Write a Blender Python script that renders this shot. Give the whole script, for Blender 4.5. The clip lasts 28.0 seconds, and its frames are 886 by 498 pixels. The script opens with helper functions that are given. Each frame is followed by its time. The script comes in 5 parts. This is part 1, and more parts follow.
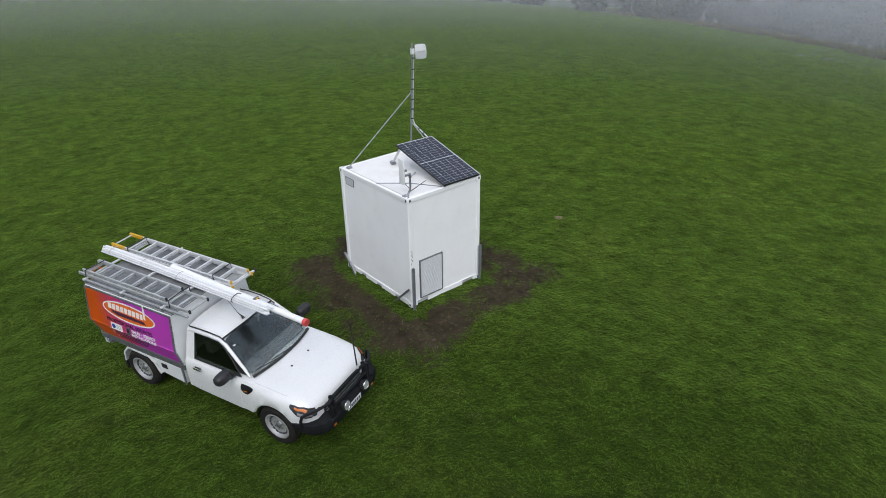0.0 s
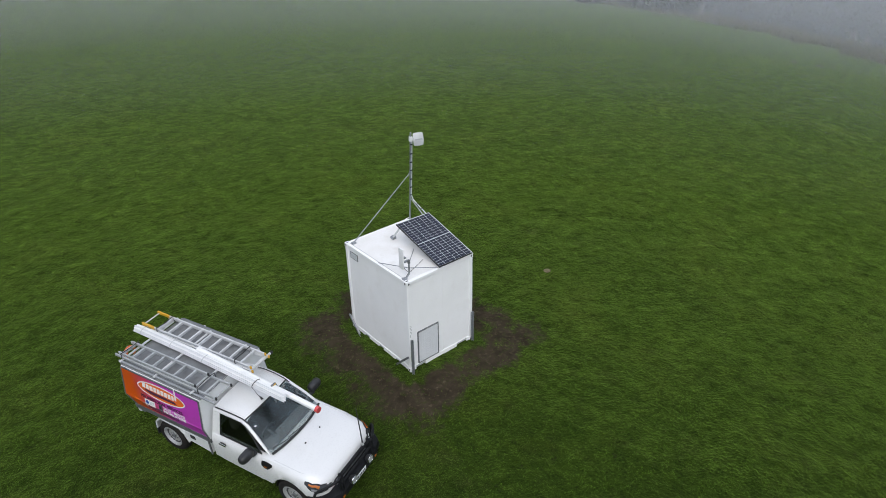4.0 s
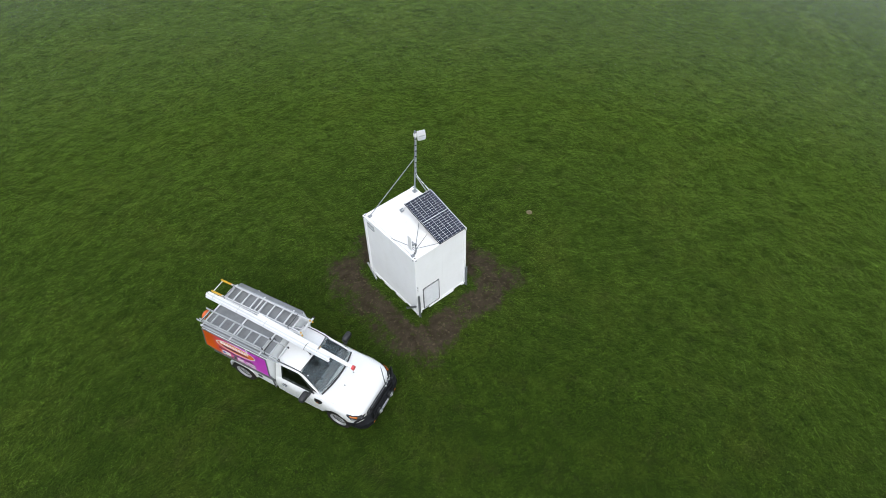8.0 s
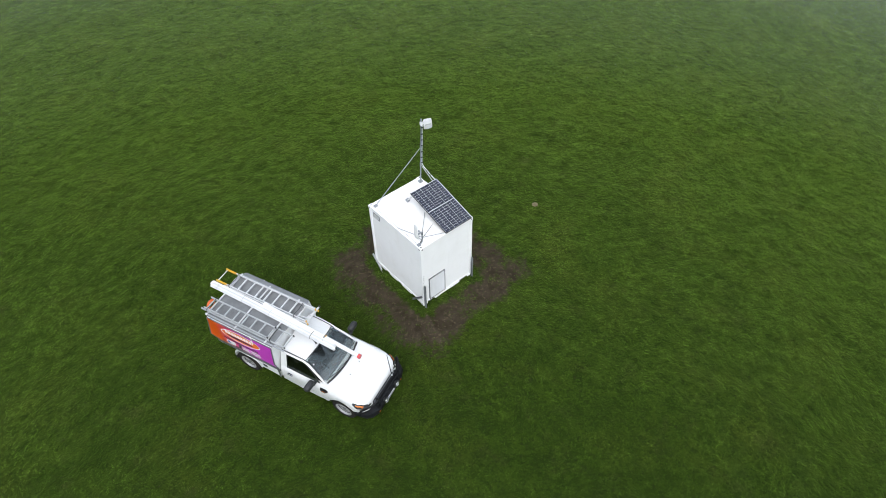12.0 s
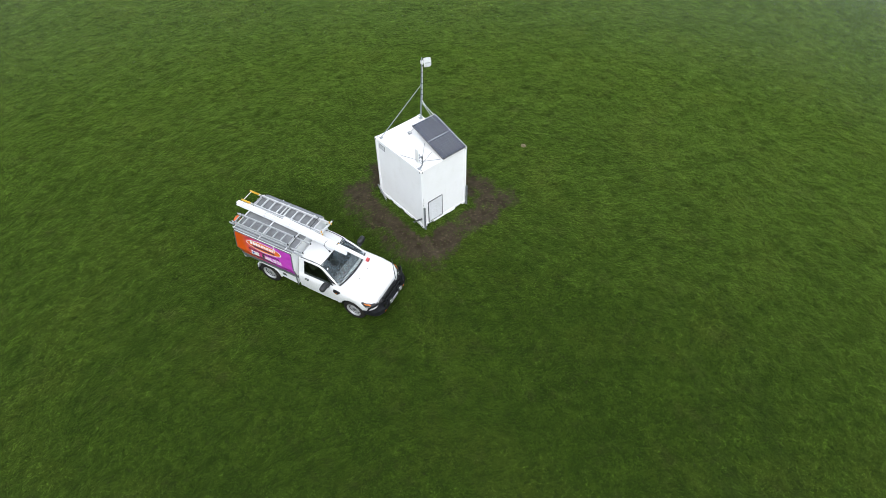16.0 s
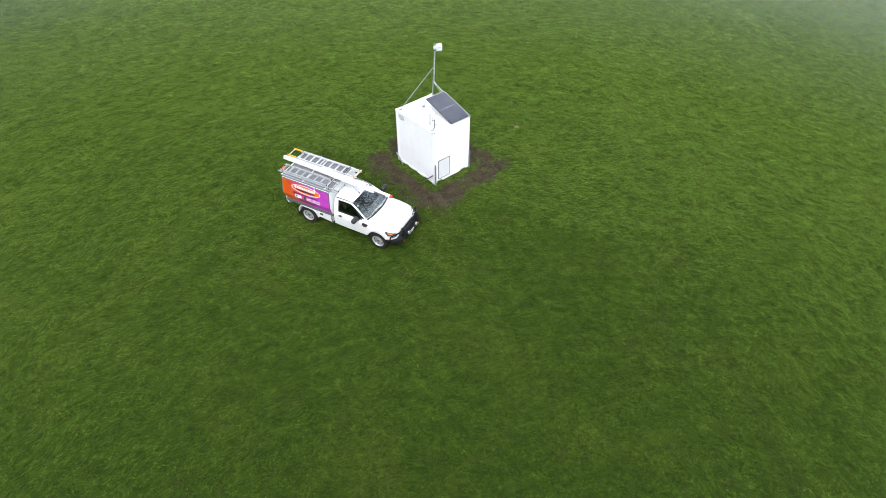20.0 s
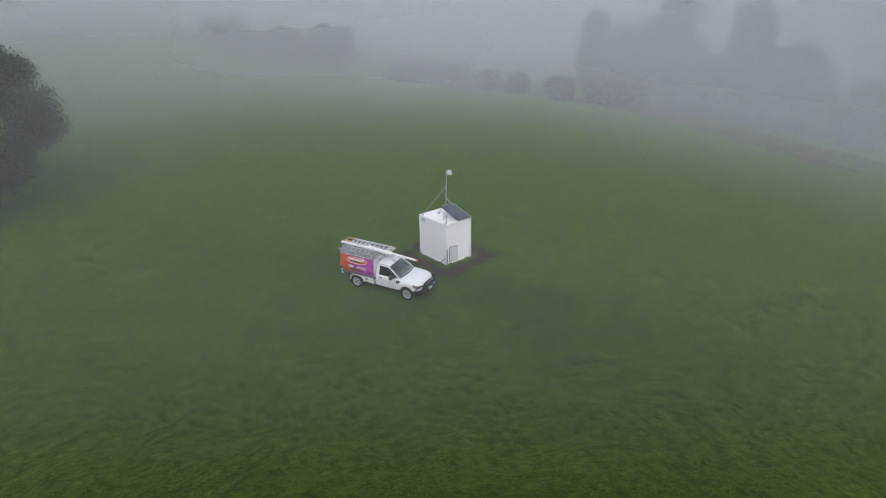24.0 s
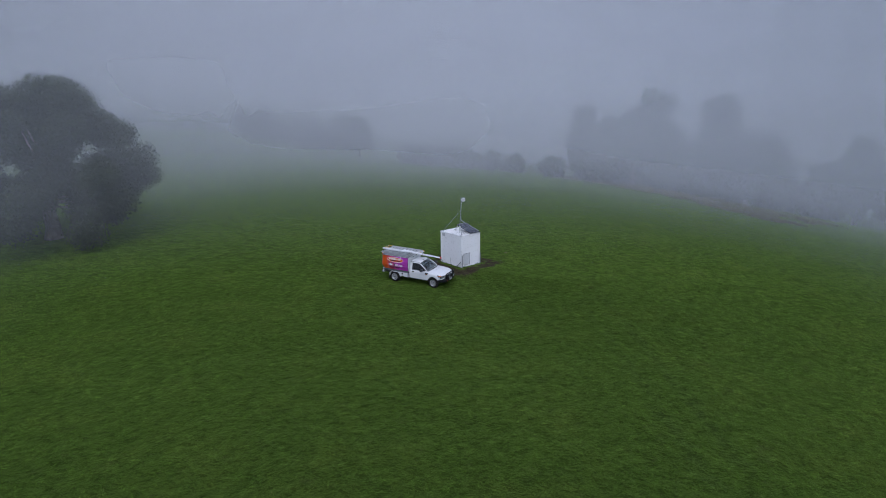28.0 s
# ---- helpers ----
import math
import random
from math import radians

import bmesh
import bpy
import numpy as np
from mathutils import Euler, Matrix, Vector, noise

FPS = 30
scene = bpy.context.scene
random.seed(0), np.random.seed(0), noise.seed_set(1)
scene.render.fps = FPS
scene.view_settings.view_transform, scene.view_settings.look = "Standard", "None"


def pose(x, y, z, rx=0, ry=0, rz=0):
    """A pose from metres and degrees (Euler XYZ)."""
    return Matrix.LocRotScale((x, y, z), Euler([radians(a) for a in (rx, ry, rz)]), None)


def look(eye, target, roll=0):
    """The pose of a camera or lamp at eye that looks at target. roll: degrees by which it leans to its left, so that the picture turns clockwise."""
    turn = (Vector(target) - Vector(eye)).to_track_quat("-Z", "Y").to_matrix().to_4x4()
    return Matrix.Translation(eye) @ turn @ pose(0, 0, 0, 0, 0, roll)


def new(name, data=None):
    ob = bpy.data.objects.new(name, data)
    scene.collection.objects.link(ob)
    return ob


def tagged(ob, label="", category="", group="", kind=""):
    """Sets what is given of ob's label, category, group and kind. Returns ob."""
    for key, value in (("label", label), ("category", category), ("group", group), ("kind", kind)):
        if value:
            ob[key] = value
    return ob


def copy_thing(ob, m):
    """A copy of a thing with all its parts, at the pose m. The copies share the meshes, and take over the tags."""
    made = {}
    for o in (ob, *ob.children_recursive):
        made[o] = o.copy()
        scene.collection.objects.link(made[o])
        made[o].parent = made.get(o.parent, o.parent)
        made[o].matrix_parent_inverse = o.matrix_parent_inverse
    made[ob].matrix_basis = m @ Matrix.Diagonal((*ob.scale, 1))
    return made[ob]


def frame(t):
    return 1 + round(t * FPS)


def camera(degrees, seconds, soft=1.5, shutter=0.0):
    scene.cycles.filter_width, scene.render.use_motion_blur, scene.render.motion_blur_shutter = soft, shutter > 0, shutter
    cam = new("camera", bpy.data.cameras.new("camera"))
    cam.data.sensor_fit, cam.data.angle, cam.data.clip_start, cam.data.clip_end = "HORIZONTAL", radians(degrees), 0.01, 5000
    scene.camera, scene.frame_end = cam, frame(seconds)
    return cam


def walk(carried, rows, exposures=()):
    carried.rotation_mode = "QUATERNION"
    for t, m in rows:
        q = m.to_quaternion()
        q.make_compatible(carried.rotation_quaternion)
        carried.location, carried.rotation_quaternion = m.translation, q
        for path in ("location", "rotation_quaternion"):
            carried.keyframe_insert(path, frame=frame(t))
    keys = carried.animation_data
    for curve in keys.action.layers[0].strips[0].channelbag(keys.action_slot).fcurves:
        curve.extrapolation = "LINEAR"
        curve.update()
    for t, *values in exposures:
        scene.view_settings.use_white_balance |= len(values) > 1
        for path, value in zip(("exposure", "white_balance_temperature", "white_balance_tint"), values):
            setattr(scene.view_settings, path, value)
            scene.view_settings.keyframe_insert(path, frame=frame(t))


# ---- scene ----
cam = camera(68.1, 28.0, soft=0.9)
PATH = [
    (0, (-7.007, -9.379, 7.461), (-5.866, -8.022, 6.536), -0.9),
    (0.5, (-7.003, -9.405, 7.555), (-5.86, -8.045, 6.636), -0.9),
    (1, (-6.999, -9.44, 7.762), (-5.856, -8.079, 6.846), -0.9),
    (1.5, (-6.994, -9.477, 8.059), (-5.853, -8.116, 7.139), -0.9),
    (2, (-7.013, -9.521, 8.304), (-5.87, -8.156, 7.393), -0.9),
    (2.5, (-7.01, -9.56, 8.696), (-5.869, -8.196, 7.781), -1.0),
    (3, (-7.01, -9.594, 9.118), (-5.873, -8.233, 8.192), -1.0),
    (3.5, (-7.015, -9.624, 9.56), (-5.887, -8.274, 8.608), -1.0),
    (5.5, (-6.998, -9.642, 12.161), (-5.962, -8.404, 10.98), -1.1),
    (6, (-7.044, -9.705, 12.797), (-6.037, -8.5, 11.559), -1.1),
    (6.5, (-7.101, -9.794, 13.504), (-6.125, -8.625, 12.208), -1.2),
    (7, (-7.142, -9.847, 14.23), (-6.201, -8.716, 12.875), -1.3),
    (7.5, (-7.14, -9.855, 15.037), (-6.236, -8.766, 13.623), -1.4),
    (8, (-7.125, -9.867, 15.913), (-6.255, -8.816, 14.451), -1.5),
    (8.5, (-7.2, -9.998, 16.403), (-6.323, -8.936, 14.952), -1.5),
    (9, (-7.206, -10.017, 16.437), (-6.329, -8.955, 14.987), -1.5),
    (9.5, (-7.216, -10.012, 16.297), (-6.339, -8.949, 14.848), -1.6),
    (10, (-7.258, -10.015, 16.132), (-6.382, -8.952, 14.681), -1.6),
    (10.5, (-7.277, -9.915, 15.988), (-6.406, -8.859, 14.531), -1.6),
    (11, (-7.316, -9.899, 15.858), (-6.445, -8.843, 14.4), -1.6),
    (11.5, (-7.347, -9.883, 15.64), (-6.474, -8.824, 14.185), -1.6),
    (12, (-7.41, -9.95, 15.534), (-6.534, -8.889, 14.082), -1.5),
    (12.5, (-7.475, -10.038, 15.522), (-6.603, -8.982, 14.064), -1.5),
    (14.5, (-8.358, -11.189, 15.708), (-7.49, -10.14, 14.244), -1.5),
    (15, (-8.726, -11.615, 15.738), (-7.858, -10.567, 14.272), -1.4),
    (15.5, (-9.169, -12.1, 15.735), (-8.297, -11.047, 14.276), -1.4),
    (16, (-9.606, -12.583, 15.83), (-8.734, -11.532, 14.369), -1.3),
    (16.5, (-10.11, -13.127, 15.91), (-9.239, -12.078, 14.447), -1.2),
    (17, (-10.624, -13.642, 15.929), (-9.755, -12.6, 14.459), -1.1),
    (17.5, (-11.173, -14.199, 15.952), (-10.31, -13.165, 14.473), -1.0),
    (18, (-11.705, -14.732, 16.056), (-10.863, -13.726, 14.546), -0.9),
    (18.5, (-12.246, -15.262, 16.175), (-11.414, -14.271, 14.65), -0.8),
    (19, (-12.776, -15.795, 16.161), (-11.902, -14.758, 14.691), -0.7),
    (19.5, (-13.33, -16.345, 16.201), (-12.414, -15.261, 14.791), -0.6),
    (20, (-13.91, -16.97, 16.281), (-12.954, -15.84, 14.936), -0.5),
    (20.5, (-14.566, -17.667, 16.266), (-13.568, -16.49, 14.994), -0.5),
    (21, (-15.288, -18.475, 16.31), (-14.252, -17.253, 15.113), -0.5),
    (21.5, (-16.094, -19.387, 16.268), (-15.022, -18.121, 15.151), -0.5),
    (23.5, (-20.917, -24.777, 15.883), (-19.752, -23.391, 15.034), -0.7),
    (24, (-22.308, -26.299, 15.695), (-21.125, -24.89, 14.911), -0.7),
    (24.5, (-23.761, -27.852, 15.66), (-22.562, -26.424, 14.937), -0.7),
    (25, (-25.286, -29.484, 15.546), (-24.071, -28.038, 14.889), -0.8),
    (25.5, (-26.993, -31.293, 15.289), (-25.762, -29.829, 14.705), -0.8),
    (26, (-28.625, -33.061, 14.916), (-27.381, -31.581, 14.403), -0.9),
    (26.5, (-30.111, -34.517, 14.541), (-28.866, -33.036, 14.033), -0.9),
    (27, (-31.161, -35.384, 14.208), (-29.916, -33.902, 13.705), -0.9),
    (27.5, (-31.663, -35.668, 14.078), (-30.417, -34.187, 13.573), -0.8),
    (28, (-31.884, -35.669, 13.974), (-30.637, -34.19, 13.468), -0.6),
]
EXPOSURES = [(0, 0.12, 6350, 12), (3, 0.07, 6350, 12), (8, 0.52, 6400, 10), (12, 0.60, 6400, 10), (17, 0.82, 6400, 10), (19, 1.04, 6400, 11), (21, 1.1, 6500, 13), (22.5, 0.52, 6450, 13), (24, 0.03, 6400, 12), (25, -0.08, 6150, 14), (26, -0.26, 5850, 16), (28, -0.32, 5600, 18)]
walk(cam, [(t, look(eye, target, roll)) for t, eye, target, roll in PATH], EXPOSURES)

# ---- world and light: thick overcast with fog ----
world = bpy.data.worlds.new("foggy_sky")
scene.world = world
world.use_nodes = True
wt = world.node_tree
wt.nodes.clear()
w_out = wt.nodes.new("ShaderNodeOutputWorld")
w_bg = wt.nodes.new("ShaderNodeBackground")
w_sky = wt.nodes.new("ShaderNodeTexSky")
w_sky.sky_type, w_sky.sun_disc = "NISHITA", False
w_sky.sun_elevation, w_sky.sun_rotation = radians(52), radians(200)
w_sky.air_density, w_sky.dust_density, w_sky.ozone_density = 1.0, 6.0, 1.0
w_mix = wt.nodes.new("ShaderNodeMixRGB")
w_mix.inputs[0].default_value = 0.86
w_mix.inputs[2].default_value = (5.2, 5.75, 6.6, 1)
wt.links.new(w_sky.outputs[0], w_mix.inputs[1])
wt.links.new(w_mix.outputs[0], w_bg.inputs[0])
wt.links.new(w_bg.outputs[0], w_out.inputs[0])
w_bg.inputs[1].default_value = 0.132

sun = new("sun", bpy.data.lights.new("sun", "SUN"))
sun.data.energy, sun.data.angle, sun.data.color = 1.75, radians(50), (1.0, 0.97, 0.92)
sun.matrix_world = look((-17, -22, 34), (0, 0, 0))


# ---- materials ----
def material(name, a, b=None, rough=0.5, metal=0.0, scale=6.0, fine=60.0, bump=0.0, coat=0.0, spec=0.5, wear=None):
    """A surface that varies between two colours at a coarse scale, with a fine grain and a little relief."""
    m = bpy.data.materials.new(name)
    m.use_nodes = True
    t = m.node_tree
    n, l = t.nodes, t.links
    p = n["Principled BSDF"]
    b = b or tuple(v * 0.82 for v in a)
    co = n.new("ShaderNodeTexCoord")
    big, small = n.new("ShaderNodeTexNoise"), n.new("ShaderNodeTexNoise")
    big.inputs["Scale"].default_value, small.inputs["Scale"].default_value = scale, fine
    big.inputs["Detail"].default_value, small.inputs["Detail"].default_value = 4, 3
    l.new(co.outputs["Object"], big.inputs["Vector"])
    l.new(co.outputs["Object"], small.inputs["Vector"])
    add = n.new("ShaderNodeMath")
    add.operation = "MULTIPLY_ADD"
    add.inputs[1].default_value = 0.35
    l.new(small.outputs["Fac"], add.inputs[0])
    l.new(big.outputs["Fac"], add.inputs[2])
    ramp = n.new("ShaderNodeMapRange")
    ramp.inputs["From Min"].default_value, ramp.inputs["From Max"].default_value = 0.45, 0.9
    l.new(add.outputs[0], ramp.inputs["Value"])
    mix = n.new("ShaderNodeMixRGB")
    mix.inputs[1].default_value, mix.inputs[2].default_value = (*a, 1), (*b, 1)
    l.new(ramp.outputs["Result"], mix.inputs[0])
    last = mix
    if wear:
        spots = n.new("ShaderNodeTexNoise")
        spots.inputs["Scale"].default_value, spots.inputs["Detail"].default_value = 3.1, 6
        l.new(co.outputs["Object"], spots.inputs["Vector"])
        cut = n.new("ShaderNodeMapRange")
        cut.inputs["From Min"].default_value, cut.inputs["From Max"].default_value = 0.56, 0.78
        cut.inputs["To Max"].default_value = 0.55
        l.new(spots.outputs["Fac"], cut.inputs["Value"])
        last = n.new("ShaderNodeMixRGB")
        last.inputs[2].default_value = (*wear, 1)
        l.new(cut.outputs["Result"], last.inputs[0])
        l.new(mix.outputs[0], last.inputs[1])
    l.new(last.outputs[0], p.inputs["Base Color"])
    rr = n.new("ShaderNodeMapRange")
    rr.inputs["To Min"].default_value, rr.inputs["To Max"].default_value = max(0.02, rough - 0.08), min(1, rough + 0.1)
    l.new(small.outputs["Fac"], rr.inputs["Value"])
    l.new(rr.outputs["Result"], p.inputs["Roughness"])
    p.inputs["Metallic"].default_value = metal
    p.inputs["Coat Weight"].default_value = coat
    p.inputs["Coat Roughness"].default_value = 0.06
    p.inputs["Specular IOR Level"].default_value = spec
    if bump:
        bp = n.new("ShaderNodeBump")
        bp.inputs["Strength"].default_value, bp.inputs["Distance"].default_value = bump, 0.01
        l.new(add.outputs[0], bp.inputs["Height"])
        l.new(bp.outputs["Normal"], p.inputs["Normal"])
    return m


M = {
    "shelter_paint": material("shelter_paint", (0.86, 0.87, 0.88), (0.82, 0.83, 0.84), 0.5, scale=1.7, fine=35, bump=0.05, wear=(0.76, 0.76, 0.75)),
    "roof_paint": material("roof_paint", (0.80, 0.80, 0.80), (0.72, 0.71, 0.69), 0.55, scale=2.2, fine=30, bump=0.06, wear=(0.58, 0.56, 0.52)),
    "galvanised": material("galvanised", (0.36, 0.38, 0.40), (0.27, 0.29, 0.31), 0.42, 0.7, scale=9, fine=90),
    "dark_steel": material("dark_steel", (0.20, 0.21, 0.22), (0.13, 0.14, 0.15), 0.5, 0.5, scale=9, fine=90),
    "aluminium": material("aluminium", (0.70, 0.71, 0.72), (0.55, 0.56, 0.57), 0.4, 0.3, scale=8, fine=120),
    "weathered_aluminium": material("weathered_aluminium", (0.52, 0.54, 0.55), (0.38, 0.40, 0.41), 0.5, 0.35, scale=7, fine=110, wear=(0.3, 0.3, 0.29)),
    "dull_aluminium": material("dull_aluminium", (0.42, 0.44, 0.46), (0.31, 0.33, 0.35), 0.5, 0.4, scale=5, fine=80),
    "truck_paint": material("truck_paint", (0.68, 0.69, 0.70), (0.65, 0.66, 0.67), 0.28, scale=2, fine=40, coat=0.7),
    "canopy_white": material("canopy_white", (0.72, 0.74, 0.75), (0.64, 0.66, 0.67), 0.4, scale=2, fine=40, wear=(0.6, 0.6, 0.58)),
    "black_plastic": material("black_plastic", (0.012, 0.013, 0.014), (0.024, 0.025, 0.027), 0.5, scale=9, fine=160, bump=0.1),
    "bar_paint": material("bar_paint", (0.006, 0.0065, 0.008), (0.013, 0.014, 0.016), 0.55, scale=8, fine=120, spec=0.18),
    "rubber": material("rubber", (0.010, 0.010, 0.010), (0.020, 0.018, 0.016), 0.85, scale=12, fine=150, bump=0.3, spec=0.25, wear=(0.035, 0.028, 0.02)),
    "steel_rim": material("steel_rim", (0.44, 0.45, 0.46), (0.33, 0.33, 0.33), 0.45, 0.35, scale=14, fine=120, wear=(0.2, 0.17, 0.14)),
    "dark_cloth": material("dark_cloth", (0.13, 0.135, 0.14), (0.17, 0.175, 0.18), 0.9, scale=12, fine=200),
    "pale_cloth": material("pale_cloth", (0.26, 0.25, 0.23), (0.18, 0.17, 0.17), 0.9, scale=12, fine=200),
    "pvc": material("pvc", (0.82, 0.83, 0.84), (0.74, 0.75, 0.76), 0.3, scale=6, fine=60),
    "grey_pvc": material("grey_pvc", (0.68, 0.70, 0.72), (0.6, 0.62, 0.64), 0.35, scale=6, fine=60),
    "red_plastic": material("red_plastic", (0.55, 0.05, 0.055), (0.62, 0.10, 0.10), 0.4, scale=10),
    "yellow_plastic": material("yellow_plastic", (0.62, 0.36, 0.02), (0.52, 0.29, 0.02), 0.45, scale=10),
    "orange_plastic": material("orange_plastic", (0.75, 0.16, 0.02), (0.65, 0.12, 0.02), 0.45, scale=10),
    "amber": material("amber", (0.70, 0.22, 0.03), (0.6, 0.16, 0.02), 0.2, coat=0.6),
    "lamp_clear": material("lamp_clear", (0.62, 0.64, 0.66), (0.35, 0.36, 0.38), 0.12, 0.3, scale=18, coat=0.8),
    "deck_grey": material("deck_grey", (0.24, 0.25, 0.26), (0.17, 0.18, 0.19), 0.6, 0.2, scale=4, fine=70, wear=(0.14, 0.14, 0.14)),
    "lamp_dark": material("lamp_dark", (0.05, 0.052, 0.056), (0.11, 0.115, 0.12), 0.1, 0.2, scale=16, coat=0.8),
    "chrome": material("chrome", (0.75, 0.76, 0.78), (0.65, 0.66, 0.68), 0.16, 1.0),
    "solar_cell": material("solar_cell", (0.010, 0.015, 0.032), (0.016, 0.022, 0.044), 0.3, scale=5, fine=50, coat=0.25, spec=0.3),
    "back_sheet": material("back_sheet", (0.62, 0.64, 0.66), (0.54, 0.56, 0.58), 0.35, coat=0.3),
    "mesh_grey": material("mesh_grey", (0.66, 0.68, 0.69), (0.56, 0.58, 0.59), 0.5, 0.2, scale=12, fine=90),
    "sign_white": material("sign_white", (0.8, 0.8, 0.8), (0.74, 0.74, 0.74), 0.4),
    "sign_dark": material("sign_dark", (0.06, 0.015, 0.05), (0.08, 0.02, 0.06), 0.4),
    "sign_blue": material("sign_blue", (0.03, 0.08, 0.35), None, 0.4),
    "plate_white": material("plate_white", (0.7, 0.72, 0.74), (0.6, 0.62, 0.64), 0.4),
    "plate_grey": material("plate_grey", (0.5, 0.52, 0.53), (0.44, 0.46, 0.47), 0.5),
    "ink": material("ink", (0.04, 0.04, 0.05), None, 0.5),
    "bark": material("bark", (0.17, 0.15, 0.13), (0.30, 0.28, 0.25), 0.9, scale=2.5, fine=25, bump=0.6),
    "pale_bark": material("pale_bark", (0.30, 0.28, 0.26), (0.19, 0.17, 0.15), 0.85, scale=2.0, fine=20, bump=0.4),
    "stone": material("stone", (0.17, 0.165, 0.15), (0.09, 0.085, 0.075), 0.9, scale=5, fine=40, bump=0.5),
    "dung": material("dung", (0.12, 0.10, 0.055), (0.17, 0.145, 0.08), 0.95, scale=12, fine=60, bump=0.6),
}


def glass_material(name, tint):
    m = bpy.data.materials.new(name)
    m.use_nodes = True
    t = m.node_tree
    p = t.nodes["Principled BSDF"]
    p.inputs["Base Color"].default_value = (*tint, 1)
    p.inputs["Transmission Weight"].default_value = 1.0
    p.inputs["Roughness"].default_value = 0.0
    p.inputs["IOR"].default_value = 1.45
    return m


M["windscreen_glass"] = glass_material("windscreen_glass", (0.66, 0.75, 0.77))
M["tinted_glass"] = glass_material("tinted_glass", (0.10, 0.12, 0.12))


def livery_material():
    """Orange vinyl that turns to magenta along the body, with a soft slanting border."""
    m = bpy.data.materials.new("livery_vinyl")
    m.use_nodes = True
    n, l = m.node_tree.nodes, m.node_tree.links
    p = n["Principled BSDF"]
    co, sep = n.new("ShaderNodeTexCoord"), n.new("ShaderNodeSeparateXYZ")
    l.new(co.outputs["Object"], sep.inputs[0])
    slant = n.new("ShaderNodeMath")
    slant.operation = "MULTIPLY_ADD"
    slant.inputs[1].default_value = 0.22
    l.new(sep.outputs["Z"], slant.inputs[0])
    l.new(sep.outputs["X"], slant.inputs[2])
    ramp = n.new("ShaderNodeValToRGB")
    mr = n.new("ShaderNodeMapRange")
    mr.inputs["From Min"].default_value, mr.inputs["From Max"].default_value = -4.1, -1.7
    l.new(slant.outputs[0], mr.inputs["Value"])
    l.new(mr.outputs["Result"], ramp.inputs[0])
    e = ramp.color_ramp.elements
    e[0].position, e[0].color = 0.22, (0.85, 0.16, 0.015, 1)
    e[1].position, e[1].color = 0.62, (0.74, 0.095, 0.70, 1)
    k = ramp.color_ramp.elements.new(0.42)
    k.color = (0.80, 0.085, 0.22, 1)
    ns = n.new("ShaderNodeTexNoise")
    ns.inputs["Scale"].default_value = 7
    l.new(co.outputs["Object"], ns.inputs["Vector"])
    dirt = n.new("ShaderNodeMixRGB")
    dirt.inputs[2].default_value = (0.3, 0.2, 0.16, 1)
    dm = n.new("ShaderNodeMapRange")
    dm.inputs["From Min"].default_value, dm.inputs["From Max"].default_value, dm.inputs["To Max"].default_value = 0.5, 0.9, 0.2
    l.new(ns.outputs["Fac"], dm.inputs["Value"])
    l.new(dm.outputs["Result"], dirt.inputs[0])
    l.new(ramp.outputs["Color"], dirt.inputs[1])
    l.new(dirt.outputs[0], p.inputs["Base Color"])
    p.inputs["Roughness"].default_value = 0.32
    p.inputs["Coat Weight"].default_value = 0.2
    return m


M["livery"] = livery_material()


